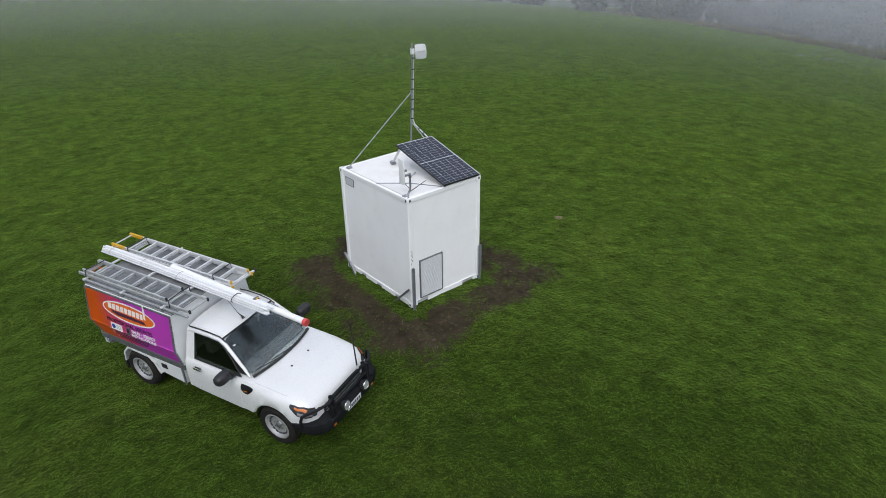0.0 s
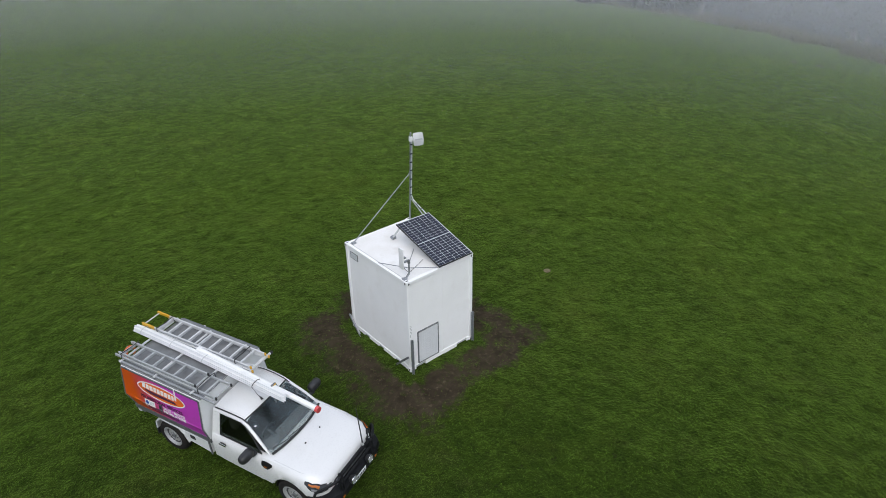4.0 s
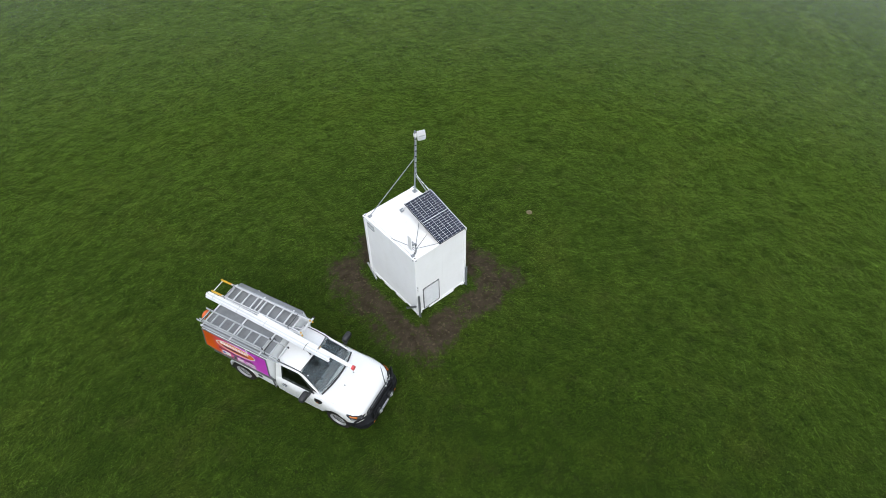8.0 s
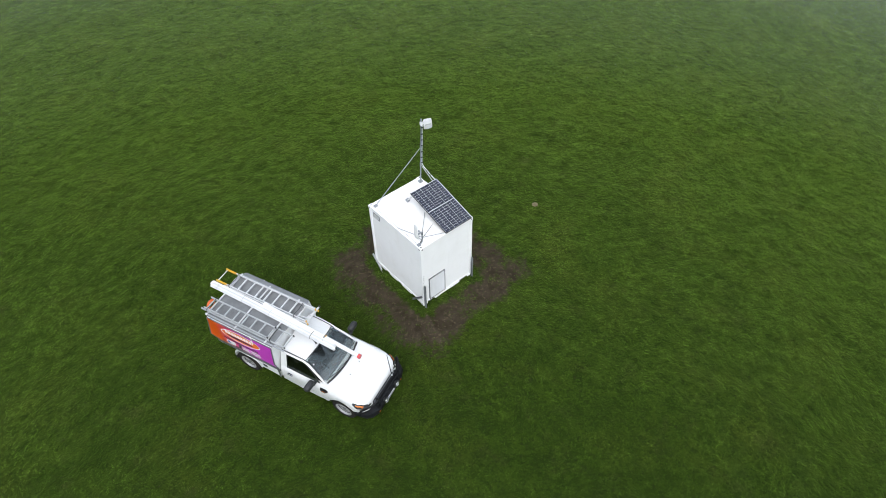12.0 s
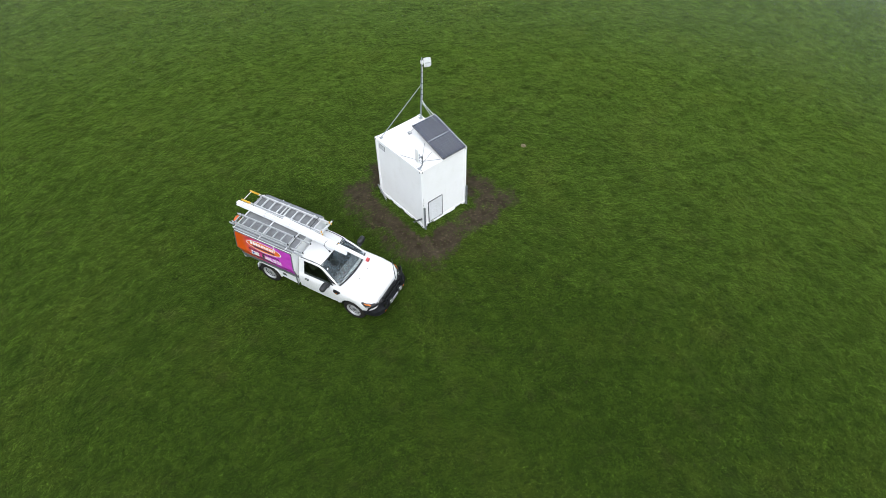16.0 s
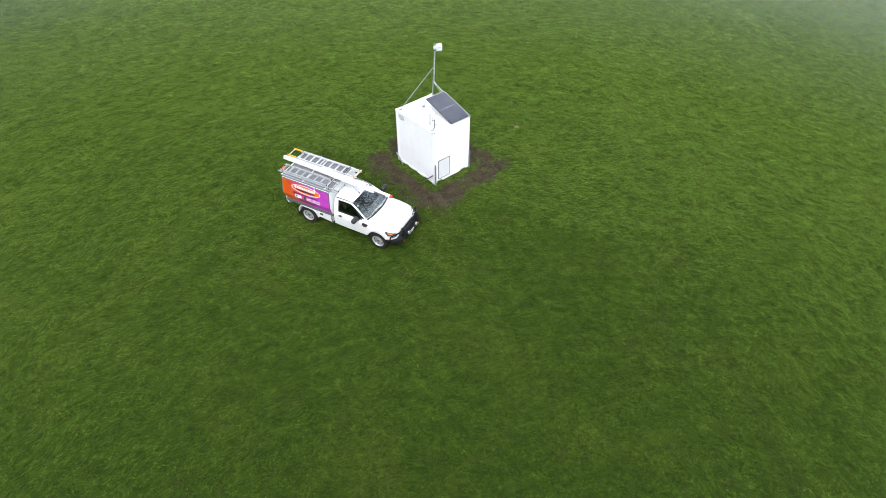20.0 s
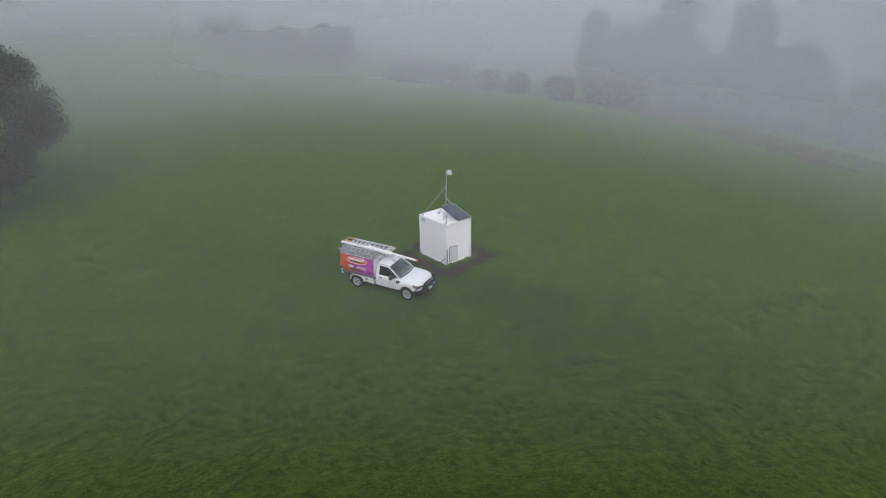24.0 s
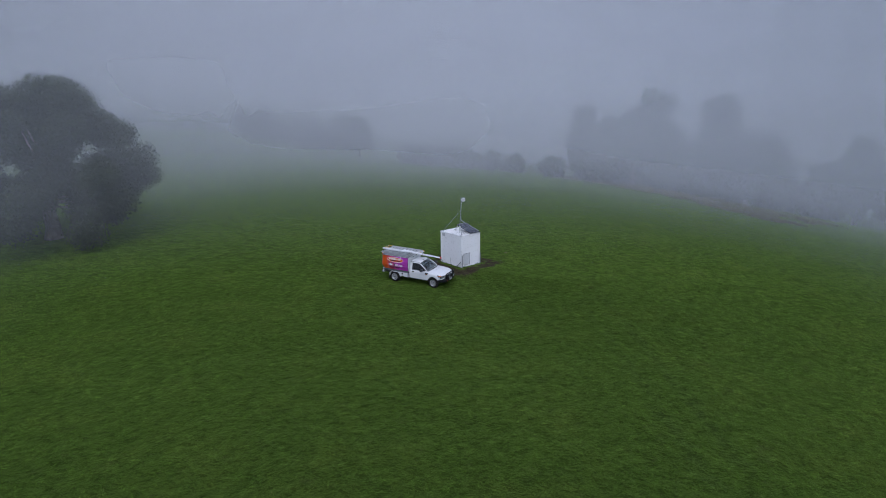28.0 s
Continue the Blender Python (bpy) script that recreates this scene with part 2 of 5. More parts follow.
def meadow_material(name, blade):
    """Pasture: patches of dark, fresh and yellowed green; soil shows where the 'mud' value is high. The ground's colour
    also carries the shade between the blades.
    """
    m = bpy.data.materials.new(name)
    m.use_nodes = True
    n, l = m.node_tree.nodes, m.node_tree.links
    p = n["Principled BSDF"]
    geo = n.new("ShaderNodeNewGeometry")

    def cloud(scale, detail, lo, hi, rough=0.6):
        t = n.new("ShaderNodeTexNoise")
        t.inputs["Scale"].default_value, t.inputs["Detail"].default_value, t.inputs["Roughness"].default_value = scale, detail, rough
        l.new(geo.outputs["Position"], t.inputs["Vector"])
        r = n.new("ShaderNodeMapRange")
        r.inputs["From Min"].default_value, r.inputs["From Max"].default_value = lo, hi
        l.new(t.outputs["Fac"], r.inputs["Value"])
        return r.outputs["Result"]

    def blend(fac, a, b):
        x = n.new("ShaderNodeMixRGB")
        l.new(fac, x.inputs[0])
        for k, v in ((1, a), (2, b)):
            if isinstance(v, tuple):
                x.inputs[k].default_value = (*v, 1)
            else:
                l.new(v, x.inputs[k])
        return x.outputs[0]

    # ground uses the blades' greens at a quarter, painted as shade beneath them
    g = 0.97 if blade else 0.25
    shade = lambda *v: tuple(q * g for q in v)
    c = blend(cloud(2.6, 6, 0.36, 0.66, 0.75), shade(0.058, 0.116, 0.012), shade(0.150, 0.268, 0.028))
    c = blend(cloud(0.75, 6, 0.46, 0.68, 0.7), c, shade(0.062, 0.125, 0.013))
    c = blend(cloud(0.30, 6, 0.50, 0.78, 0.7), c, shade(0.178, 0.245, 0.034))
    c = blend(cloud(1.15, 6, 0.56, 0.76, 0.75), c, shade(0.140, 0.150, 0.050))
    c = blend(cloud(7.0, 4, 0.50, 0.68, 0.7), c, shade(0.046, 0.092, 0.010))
    if blade:
        tone = n.new("ShaderNodeMapRange")
        tone.inputs["To Min"].default_value, tone.inputs["To Max"].default_value = 0.0, 0.14
        l.new(geo.outputs["Random Per Island"], tone.inputs["Value"])
        c = blend(tone.outputs["Result"], c, (0.15, 0.25, 0.05))
        straw = n.new("ShaderNodeMapRange")
        straw.inputs["From Min"].default_value, straw.inputs["From Max"].default_value, straw.inputs["To Max"].default_value = 0.95, 0.97, 0.6
        l.new(geo.outputs["Random Per Island"], straw.inputs["Value"])
        c = blend(straw.outputs["Result"], c, (0.22, 0.19, 0.09))
        p.inputs["Roughness"].default_value = 0.7
        p.inputs["Specular IOR Level"].default_value = 0.03
    else:
        at = n.new("ShaderNodeAttribute")
        at.attribute_name = "mud"
        soil = blend(cloud(3.0, 6, 0.35, 0.7), (0.027, 0.021, 0.014), (0.054, 0.043, 0.029))
        litter = blend(cloud(11, 4, 0.56, 0.70), soil, (0.082, 0.066, 0.042))
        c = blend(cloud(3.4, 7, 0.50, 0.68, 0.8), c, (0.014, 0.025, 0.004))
        # near-black specks paint the shade in the gaps between blades
        gap_shade = (0.005, 0.009, 0.002)
        c = blend(cloud(75, 3, 0.44, 0.64, 0.65), c, gap_shade)
        c = blend(cloud(24, 3, 0.54, 0.72, 0.65), c, gap_shade)
        pressed = n.new("ShaderNodeAttribute")
        pressed.attribute_name = "pressed"
        c = blend(pressed.outputs["Fac"], c, (0.012, 0.020, 0.005))
        edge = n.new("ShaderNodeMath")
        edge.operation = "MULTIPLY_ADD"
        edge.inputs[1].default_value = 1.5
        edge.use_clamp = True
        l.new(cloud(7, 8, 0.3, 0.7, 0.7), edge.inputs[0])
        shift = n.new("ShaderNodeMapRange")
        shift.inputs["To Min"].default_value, shift.inputs["To Max"].default_value = -1.15, 0.40
        shift.clamp = False
        l.new(at.outputs["Fac"], shift.inputs["Value"])
        l.new(shift.outputs["Result"], edge.inputs[2])
        c = blend(edge.outputs[0], c, litter)
        p.inputs["Roughness"].default_value = 0.9
        p.inputs["Specular IOR Level"].default_value = 0.04
        # a fuzz of blade tips that is thick on the tufts, thin between them and gone on bare soil
        fuzz, bare = n.new("ShaderNodeMath"), n.new("ShaderNodeMath")
        fuzz.operation = bare.operation = "MULTIPLY_ADD"
        fuzz.inputs[1].default_value, fuzz.inputs[2].default_value = 0.52, 0.17
        l.new(cloud(2.1, 7, 0.36, 0.66, 0.78), fuzz.inputs[0])
        bare.inputs[1].default_value, bare.inputs[2].default_value = -1.0, 1.0
        l.new(edge.outputs[0], bare.inputs[0])
        cover = n.new("ShaderNodeMath")
        cover.operation = "MULTIPLY"
        l.new(fuzz.outputs[0], cover.inputs[0])
        l.new(bare.outputs[0], cover.inputs[1])
        l.new(cover.outputs[0], p.inputs["Sheen Weight"])
        p.inputs["Sheen Roughness"].default_value = 0.5
        p.inputs["Sheen Tint"].default_value = (0.33, 0.54, 0.08, 1)
        bp = n.new("ShaderNodeBump")
        bp.inputs["Strength"].default_value, bp.inputs["Distance"].default_value = 0.8, 0.05
        l.new(cloud(18, 5, 0.0, 1.0), bp.inputs["Height"])
        lumps = n.new("ShaderNodeBump")
        lumps.inputs["Strength"].default_value, lumps.inputs["Distance"].default_value = 0.55, 0.17
        l.new(cloud(2.8, 4, 0.0, 1.0), lumps.inputs["Height"])
        l.new(lumps.outputs["Normal"], bp.inputs["Normal"])
        l.new(bp.outputs["Normal"], p.inputs["Normal"])
    l.new(c, p.inputs["Base Color"])
    return m


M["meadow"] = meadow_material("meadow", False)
M["grass_blades"] = meadow_material("grass_blades", True)


def leaf_material(name, a, b):
    m = bpy.data.materials.new(name)
    m.use_nodes = True
    n, l = m.node_tree.nodes, m.node_tree.links
    p = n["Principled BSDF"]
    geo = n.new("ShaderNodeNewGeometry")
    ns = n.new("ShaderNodeTexNoise")
    ns.inputs["Scale"].default_value = 0.5
    l.new(geo.outputs["Position"], ns.inputs["Vector"])
    add = n.new("ShaderNodeMath")
    add.operation = "MULTIPLY"
    l.new(geo.outputs["Random Per Island"], add.inputs[0])
    l.new(ns.outputs["Fac"], add.inputs[1])
    mix = n.new("ShaderNodeMixRGB")
    mix.inputs[1].default_value, mix.inputs[2].default_value = (*a, 1), (*b, 1)
    l.new(add.outputs[0], mix.inputs[0])
    l.new(mix.outputs[0], p.inputs["Base Color"])
    p.inputs["Roughness"].default_value = 0.7
    p.inputs["Specular IOR Level"].default_value = 0.2
    return m


M["gum_leaf"] = leaf_material("gum_leaf", (0.036, 0.048, 0.030), (0.105, 0.122, 0.080))
M["dry_grass"] = leaf_material("dry_grass", (0.075, 0.082, 0.035), (0.20, 0.175, 0.095))
M["far_leaf"] = leaf_material("far_leaf", (0.038, 0.048, 0.032), (0.085, 0.095, 0.065))


def haze_material(name, thick, base, foot, low, high, tone):
    """Stand-in for fog haze: a see-through grey that scatters the sky's light, fading in above the grass and thinning
    out again upwards; a lower tone darkens it.
    """
    m = bpy.data.materials.new(name)
    m.use_nodes = True
    n, l = m.node_tree.nodes, m.node_tree.links
    n.clear()
    out = n.new("ShaderNodeOutputMaterial")
    clear, dif, tra = n.new("ShaderNodeBsdfTransparent"), n.new("ShaderNodeBsdfDiffuse"), n.new("ShaderNodeBsdfTranslucent")
    for s in (dif, tra):
        s.inputs["Color"].default_value = (0.88 * tone, 0.91 * tone, 0.97 * tone, 1)
    both, mix = n.new("ShaderNodeMixShader"), n.new("ShaderNodeMixShader")
    l.new(dif.outputs[0], both.inputs[1])
    l.new(tra.outputs[0], both.inputs[2])

    def step(value, lo, hi, a, b):
        r = n.new("ShaderNodeMapRange")
        r.interpolation_type = "SMOOTHSTEP"
        for key, v in (("From Min", lo), ("From Max", hi), ("To Min", a), ("To Max", b)):
            r.inputs[key].default_value = v
        l.new(value, r.inputs["Value"])
        return r.outputs["Result"]

    def times(a, b):
        r = n.new("ShaderNodeMath")
        r.operation = "MULTIPLY"
        r.use_clamp = True
        l.new(a, r.inputs[0])
        l.new(b, r.inputs[1])
        return r.outputs[0]

    lift = n.new("ShaderNodeAttribute")
    lift.attribute_name = "lift"
    body = times(step(lift.outputs["Fac"], base, foot, 0.0, 1.0), step(lift.outputs["Fac"], low, high, thick, 0.0))
    wisp = n.new("ShaderNodeAttribute")
    wisp.attribute_name = "share"
    l.new(times(body, wisp.outputs["Fac"]) if thick < 0.7 else body, mix.inputs[0])
    l.new(clear.outputs[0], mix.inputs[1])
    l.new(both.outputs[0], mix.inputs[2])
    l.new(mix.outputs[0], out.inputs["Surface"])
    return m


# ---- shape helpers ----
def thing(name, m=None, label="", category="", group=""):
    ob = new(name)
    ob.empty_display_size = 0.2
    if m is not None:
        ob.matrix_world = m
    return tagged(ob, label, category, group)


def finish(bm, name, mat, sharp=0.6):
    bmesh.ops.recalc_face_normals(bm, faces=bm.faces[:])
    for f in bm.faces:
        f.smooth = True
    for e in bm.edges:
        if len(e.link_faces) == 2 and e.calc_face_angle(0) > sharp:
            e.smooth = False
    me = bpy.data.meshes.new(name)
    bm.to_mesh(me)
    bm.free()
    me.materials.append(M[mat])
    return me


def part(name, bm, mat, parent=None, label="", m=None, sharp=0.6):
    ob = new(name, finish(bm, name, mat, sharp) if isinstance(bm, bmesh.types.BMesh) else bm)
    ob.parent = parent
    if m is not None:
        ob.matrix_basis = m
    return tagged(ob, label)


def box(a, b, bevel=0.0, bm=None, seg=1):
    """A box from corner a to corner b, with rounded edges."""
    own = bmesh.new()
    bmesh.ops.create_cube(own, size=1)
    for v in own.verts:
        v.co = [a[i] + (v.co[i] + 0.5) * (b[i] - a[i]) for i in range(3)]
    if bevel:
        bmesh.ops.bevel(own, geom=own.edges[:], offset=bevel, segments=seg, profile=0.6, affect="EDGES")
    return join(bm, own)


def join(bm, own):
    if bm is None:
        return own
    me = bpy.data.meshes.new("tmp")
    own.to_mesh(me)
    own.free()
    bm.from_mesh(me)
    bpy.data.meshes.remove(me)
    return bm


def tube(points, r, n=10, bm=None, cap=True):
    """A round bar along a line of points; r may be one radius or one a point."""
    bm = bm or bmesh.new()
    pts = [Vector(p) for p in points]
    rs = r if isinstance(r, (list, tuple)) else [r] * len(pts)
    rings, ref = [], None
    for i, p in enumerate(pts):
        d = (pts[min(i + 1, len(pts) - 1)] - pts[max(i - 1, 0)]).normalized()
        if ref is None:
            ref = d.cross(Vector((0, 0, 1)) if abs(d.z) < 0.9 else Vector((1, 0, 0))).normalized()
        ref = (ref - d * ref.dot(d)).normalized()
        up = d.cross(ref)
        rings.append([bm.verts.new(p + (ref * math.cos(k * math.tau / n) + up * math.sin(k * math.tau / n)) * rs[i]) for k in range(n)])
    for a, b in zip(rings, rings[1:]):
        for k in range(n):
            bm.faces.new((a[k], a[(k + 1) % n], b[(k + 1) % n], b[k]))
    if cap:
        bm.faces.new(rings[0][::-1])
        bm.faces.new(rings[-1])
    return bm


def loft(rows, bm=None, close=False, cap=False):
    """A skin over rows of points."""
    bm = bm or bmesh.new()
    vs = [[bm.verts.new(p) for p in row] for row in rows]
    for a, b in zip(vs, vs[1:]):
        k = len(a)
        for i in range(k if close else k - 1):
            bm.faces.new((a[i], a[(i + 1) % k], b[(i + 1) % k], b[i]))
    if cap:
        bm.faces.new(vs[0][::-1])
        bm.faces.new(vs[-1])
    return bm


def plate(outline, axis, t, bm=None, bevel=0.0):
    """A flat plate: a closed outline of points, thickened by the vector axis times t."""
    own = bmesh.new()
    low = [own.verts.new(p) for p in outline]
    high = [own.verts.new(Vector(p) + Vector(axis) * t) for p in outline]
    own.faces.new(low[::-1])
    own.faces.new(high)
    for i in range(len(low)):
        j = (i + 1) % len(low)
        own.faces.new((low[i], low[j], high[j], high[i]))
    if bevel:
        bmesh.ops.bevel(own, geom=own.edges[:], offset=bevel, segments=1, affect="EDGES")
    return join(bm, own)


def beam(a, b, w, h, bm=None, bevel=0.004, up=(0, 0, 1)):
    """A square bar from a to b, w across and h in the up direction."""
    a, b = Vector(a), Vector(b)
    d = (b - a).normalized()
    s = d.cross(Vector(up)).normalized()
    t = s.cross(d)
    own = bmesh.new()
    rows = [[p + s * x * w / 2 + t * y * h / 2 for x, y in ((-1, -1), (1, -1), (1, 1), (-1, 1))] for p in (a, b)]
    loft(rows, own, close=True, cap=True)
    if bevel:
        bmesh.ops.bevel(own, geom=own.edges[:], offset=bevel, segments=1, affect="EDGES")
    return join(bm, own)


def revolve(profile, n=28, bm=None):
    """Turns a profile of (radius, y) round the y axis."""
    rows = [[(r * math.cos(k * math.tau / n), y, r * math.sin(k * math.tau / n)) for r, y in profile] for k in range(n)]
    return loft(rows + rows[:1], bm)


# ---- the hill ----
def vnoise(x, y, seed=0):
    """Smooth value noise between 0 and 1 on numpy arrays."""
    x, y = np.asarray(x, float), np.asarray(y, float)
    xi, yi = np.floor(x).astype(np.int64), np.floor(y).astype(np.int64)
    fx, fy = x - xi, y - yi
    fx, fy = fx * fx * (3 - 2 * fx), fy * fy * (3 - 2 * fy)

    def h(a, b):
        k = (a * 374761393 + b * 668265263 + seed * 974711) & 0xFFFFFFFF
        k = ((k ^ (k >> 13)) * 1274126177) & 0xFFFFFFFF
        return ((k ^ (k >> 16)) & 0xFFFF) / 65535.0

    return (h(xi, yi) * (1 - fx) + h(xi + 1, yi) * fx) * (1 - fy) + (h(xi, yi + 1) * (1 - fx) + h(xi + 1, yi + 1) * fx) * fy


def height(x, y):
    """The ground: a level top by the shelter, a step down to the truck, and a hill that falls away ahead and to the right into a valley."""
    x, y = np.asarray(x, float), np.asarray(y, float)
    along = np.maximum(0, np.abs(0.36 * x - 0.93 * y) - 4)
    s = np.maximum(0, (-0.93 * x - 0.36 * y + 0.3) / (2 + along / 2))
    z = -0.52 * (1 - np.exp(-np.minimum(s, 20) ** 1.5))
    u, v = 0.643 * x + 0.766 * y, 0.766 * x - 0.643 * y
    ahead = np.maximum(0, u + 5.78)
    k = 1.28e-4 + 7.75e-4 / (1 + np.exp(-(v + 11.7) / 49.25))
    side = np.maximum(0, v - 4)
    fall = k * ahead**2 / (1 + ahead / 1500) + 3.23e-3 * side**2 / (1 + side / 91.4)
    z = z - np.where(fall < 14, fall, 14 + 12 * (1 - np.exp(-np.maximum(0, fall - 14) / 12)))
    rise = np.clip((np.hypot(u, v) - 145) / 150, 0, 1)
    z = z + 24 * rise * rise * (3 - 2 * rise)
    z = z - 0.05 * np.maximum(0, np.minimum(-u, 14) - 3)
    z = z + 6.3 * np.exp(-((u - 106) ** 2) / 2400 - (v + 58) ** 2 / 1250)
    far = np.clip((np.hypot(x, y) - 20) / 80, 0, 1)
    z = z + far * (0.9 * (vnoise(x / 35, y / 35, 3) - 0.5))
    near = np.hypot(x + 1, y)
    return z + 0.05 * (vnoise(x / 1.7, y / 1.7, 5) - 0.5) * np.clip((near - 4) / 5, 0.25, 1) + 0.03 * (vnoise(x / 0.45, y / 0.45, 7) - 0.5)


def mud(x, y):
    """How bare the ground is: a trodden ring of soil round the shelter, with a strip of grass left at its foot."""
    x, y = np.asarray(x, float), np.asarray(y, float)
    d = np.hypot(np.maximum(0, np.abs(x - 0.97) - 0.97), np.maximum(0, np.abs(y - 1.2) - 1.2))
    wob = (vnoise(x / 0.9, y / 0.9, 11) - 0.5) * 0.9 + (vnoise(x / 0.3, y / 0.3, 12) - 0.5) * 0.6
    reach = 1.8 + 0.15 * np.clip((x - y - 2) / 3, 0, 1)
    ring = np.clip((d + wob * 0.22 - 0.14) / 0.22, 0, 1) * np.clip((reach + wob * 0.75 - d) / 0.75, 0, 1)
    tuft = np.clip((vnoise(x / 0.33, y / 0.33, 13) - 0.74) / 0.14, 0, 1)
    return ring * (1 - 0.6 * tuft)


RUTS = (((7.4, 4.6), (7.8, 2.9), (8.2, 1.4), (8.5, 0.0), (8.2, -1.8), (7.0, -3.8), (4.6, -6.8), (0.9, -11.1), (-2.0, -15.4), (-5.9, -20.4), (-9.2, -24.5), (-11.5, -27.5)), ((8.9, 4.4), (9.4, 2.9), (9.8, 1.4), (10.0, -0.2), (9.5, -2.4), (8.3, -4.5), (5.9, -7.5), (2.3, -11.8), (-0.6, -16.3), (-4.5, -21.4), (-7.9, -25.5)))


def rut(x, y):
    """Faint wheel tracks pressed into the grass."""
    x, y = np.asarray(x, float), np.asarray(y, float)
    best = np.full(x.shape, 99.0)
    for line in RUTS:
        for (ax, ay), (bx, by) in zip(line, line[1:]):
            f = np.clip(((x - ax) * (bx - ax) + (y - ay) * (by - ay)) / ((bx - ax) ** 2 + (by - ay) ** 2), 0, 1)
            best = np.minimum(best, np.hypot(x - ax - f * (bx - ax), y - ay - f * (by - ay)))
    worn = np.clip(0.22 + 0.055 * (np.hypot(x, y) - 10), 0.22, 0.95)
    return worn * np.clip((0.34 - best) / 0.18, 0, 1) * np.clip((vnoise(x / 1.2, y / 1.2, 31) - 0.05) / 0.35, 0, 1)


def axis_steps():
    fine = np.arange(0, 15, 0.2)
    out, step = list(fine), 0.2
    while out[-1] < 1500:
        step *= 1.085
        out.append(out[-1] + step)
    return np.array([-v for v in out[:0:-1]] + out)


gx = axis_steps()
gn = len(gx)
GX, GY = np.meshgrid(gx, gx, indexing="ij")
gverts = np.stack([GX, GY, height(GX, GY)], -1).reshape(-1, 3)
gi = np.arange(gn * gn).reshape(gn, gn)
gquads = np.stack([gi[:-1, :-1], gi[1:, :-1], gi[1:, 1:], gi[:-1, 1:]], -1).reshape(-1, 4)


def mesh_from(name, verts, faces, mat, smooth=True):
    """A mesh from numpy arrays of points and of faces with equal corner counts."""
    me = bpy.data.meshes.new(name)
    k = faces.shape[1]
    me.vertices.add(len(verts))
    me.vertices.foreach_set("co", np.ascontiguousarray(verts, np.float32).ravel())
    me.loops.add(faces.size)
    me.loops.foreach_set("vertex_index", np.ascontiguousarray(faces, np.int32).ravel())
    me.polygons.add(len(faces))
    me.polygons.foreach_set("loop_start", np.arange(0, faces.size, k, dtype=np.int32))
    me.polygons.foreach_set("loop_total", np.full(len(faces), k, np.int32))
    me.polygons.foreach_set("use_smooth", np.full(len(faces), smooth))
    me.update(calc_edges=True)
    if M[mat]:
        me.materials.append(M[mat])
    return me


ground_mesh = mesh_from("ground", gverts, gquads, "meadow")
att = ground_mesh.attributes.new("mud", "FLOAT", "POINT")
att.data.foreach_set("value", mud(GX, GY).ravel().astype(np.float32))
att = ground_mesh.attributes.new("pressed", "FLOAT", "POINT")
att.data.foreach_set("value", (0.75 * rut(GX, GY)).ravel().astype(np.float32))
ground = tagged(new("ground", ground_mesh), "green hilltop pasture with a trodden muddy ring round the shelter", "ground", kind="structure")


# ---- fog haze: curved see-through sheets that stand in for fog across the hill ----
def haze_sheet(centre, radius, spread, top, thick, base, foot, low, high, tone, left=1.0):
    """An arc-shaped sheet standing in for haze, round a point on the line of the flight; it fades in from the grass up
    to the height foot and out again above, thins to a share at its left end, and varies in wisps.
    """
    vs = []
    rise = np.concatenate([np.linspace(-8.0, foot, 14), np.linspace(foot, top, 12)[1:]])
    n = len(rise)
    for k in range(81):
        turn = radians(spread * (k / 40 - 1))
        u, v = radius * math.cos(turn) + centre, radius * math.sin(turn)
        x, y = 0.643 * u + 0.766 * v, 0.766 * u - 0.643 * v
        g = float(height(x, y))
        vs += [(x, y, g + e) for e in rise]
    i = np.arange(81 * n).reshape(81, n)
    i = i[:-1, :-1]
    me = mesh_from("haze_sheet", np.array(vs), np.stack([i, i + n, i + n + 1, i + 1], -1).reshape(-1, 4), "mist_placeholder")
    me.materials.append(haze_material("mist", thick, base, foot, low, high, tone))
    at = me.attributes.new("lift", "FLOAT", "POINT")
    at.data.foreach_set("value", np.tile(rise, 81).astype(np.float32))
    arc, lift = np.meshgrid(np.linspace(-1, 1, 81), rise, indexing="ij")
    wisp = 0.80 + 0.40 * vnoise(arc * radius * 0.10 + radius, lift * 0.13, 61)
    share = 1 - (1 - left) * np.clip(0.5 - arc * spread / 55, 0, 1)
    at = me.attributes.new("share", "FLOAT", "POINT")
    at.data.foreach_set("value", (wisp * share).ravel().astype(np.float32))
    return tagged(new("haze_sheet", me), "added grey sheet that stands in for fog haze over the hill", "fog", kind="structure")


M["mist_placeholder"] = None
# tone darkens the far sheets' colour; heights and thickness suit views along the flight
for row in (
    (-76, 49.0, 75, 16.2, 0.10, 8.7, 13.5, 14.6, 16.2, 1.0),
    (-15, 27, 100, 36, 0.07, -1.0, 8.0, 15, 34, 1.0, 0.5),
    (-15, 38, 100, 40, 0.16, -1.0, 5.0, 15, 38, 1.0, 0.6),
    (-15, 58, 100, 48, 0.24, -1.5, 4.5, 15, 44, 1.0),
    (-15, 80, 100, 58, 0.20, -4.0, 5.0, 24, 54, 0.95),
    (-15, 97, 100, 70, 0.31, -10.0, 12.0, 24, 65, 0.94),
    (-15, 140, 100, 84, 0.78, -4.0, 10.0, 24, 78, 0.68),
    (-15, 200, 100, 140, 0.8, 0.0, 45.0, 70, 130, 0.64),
    # opaque sheet, the backdrop behind all the others
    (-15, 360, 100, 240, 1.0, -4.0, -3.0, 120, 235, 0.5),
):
    haze_sheet(*row)


# ---- the white equipment shelter ----
SW, SL, SH = 1.945, 2.43, 2.45


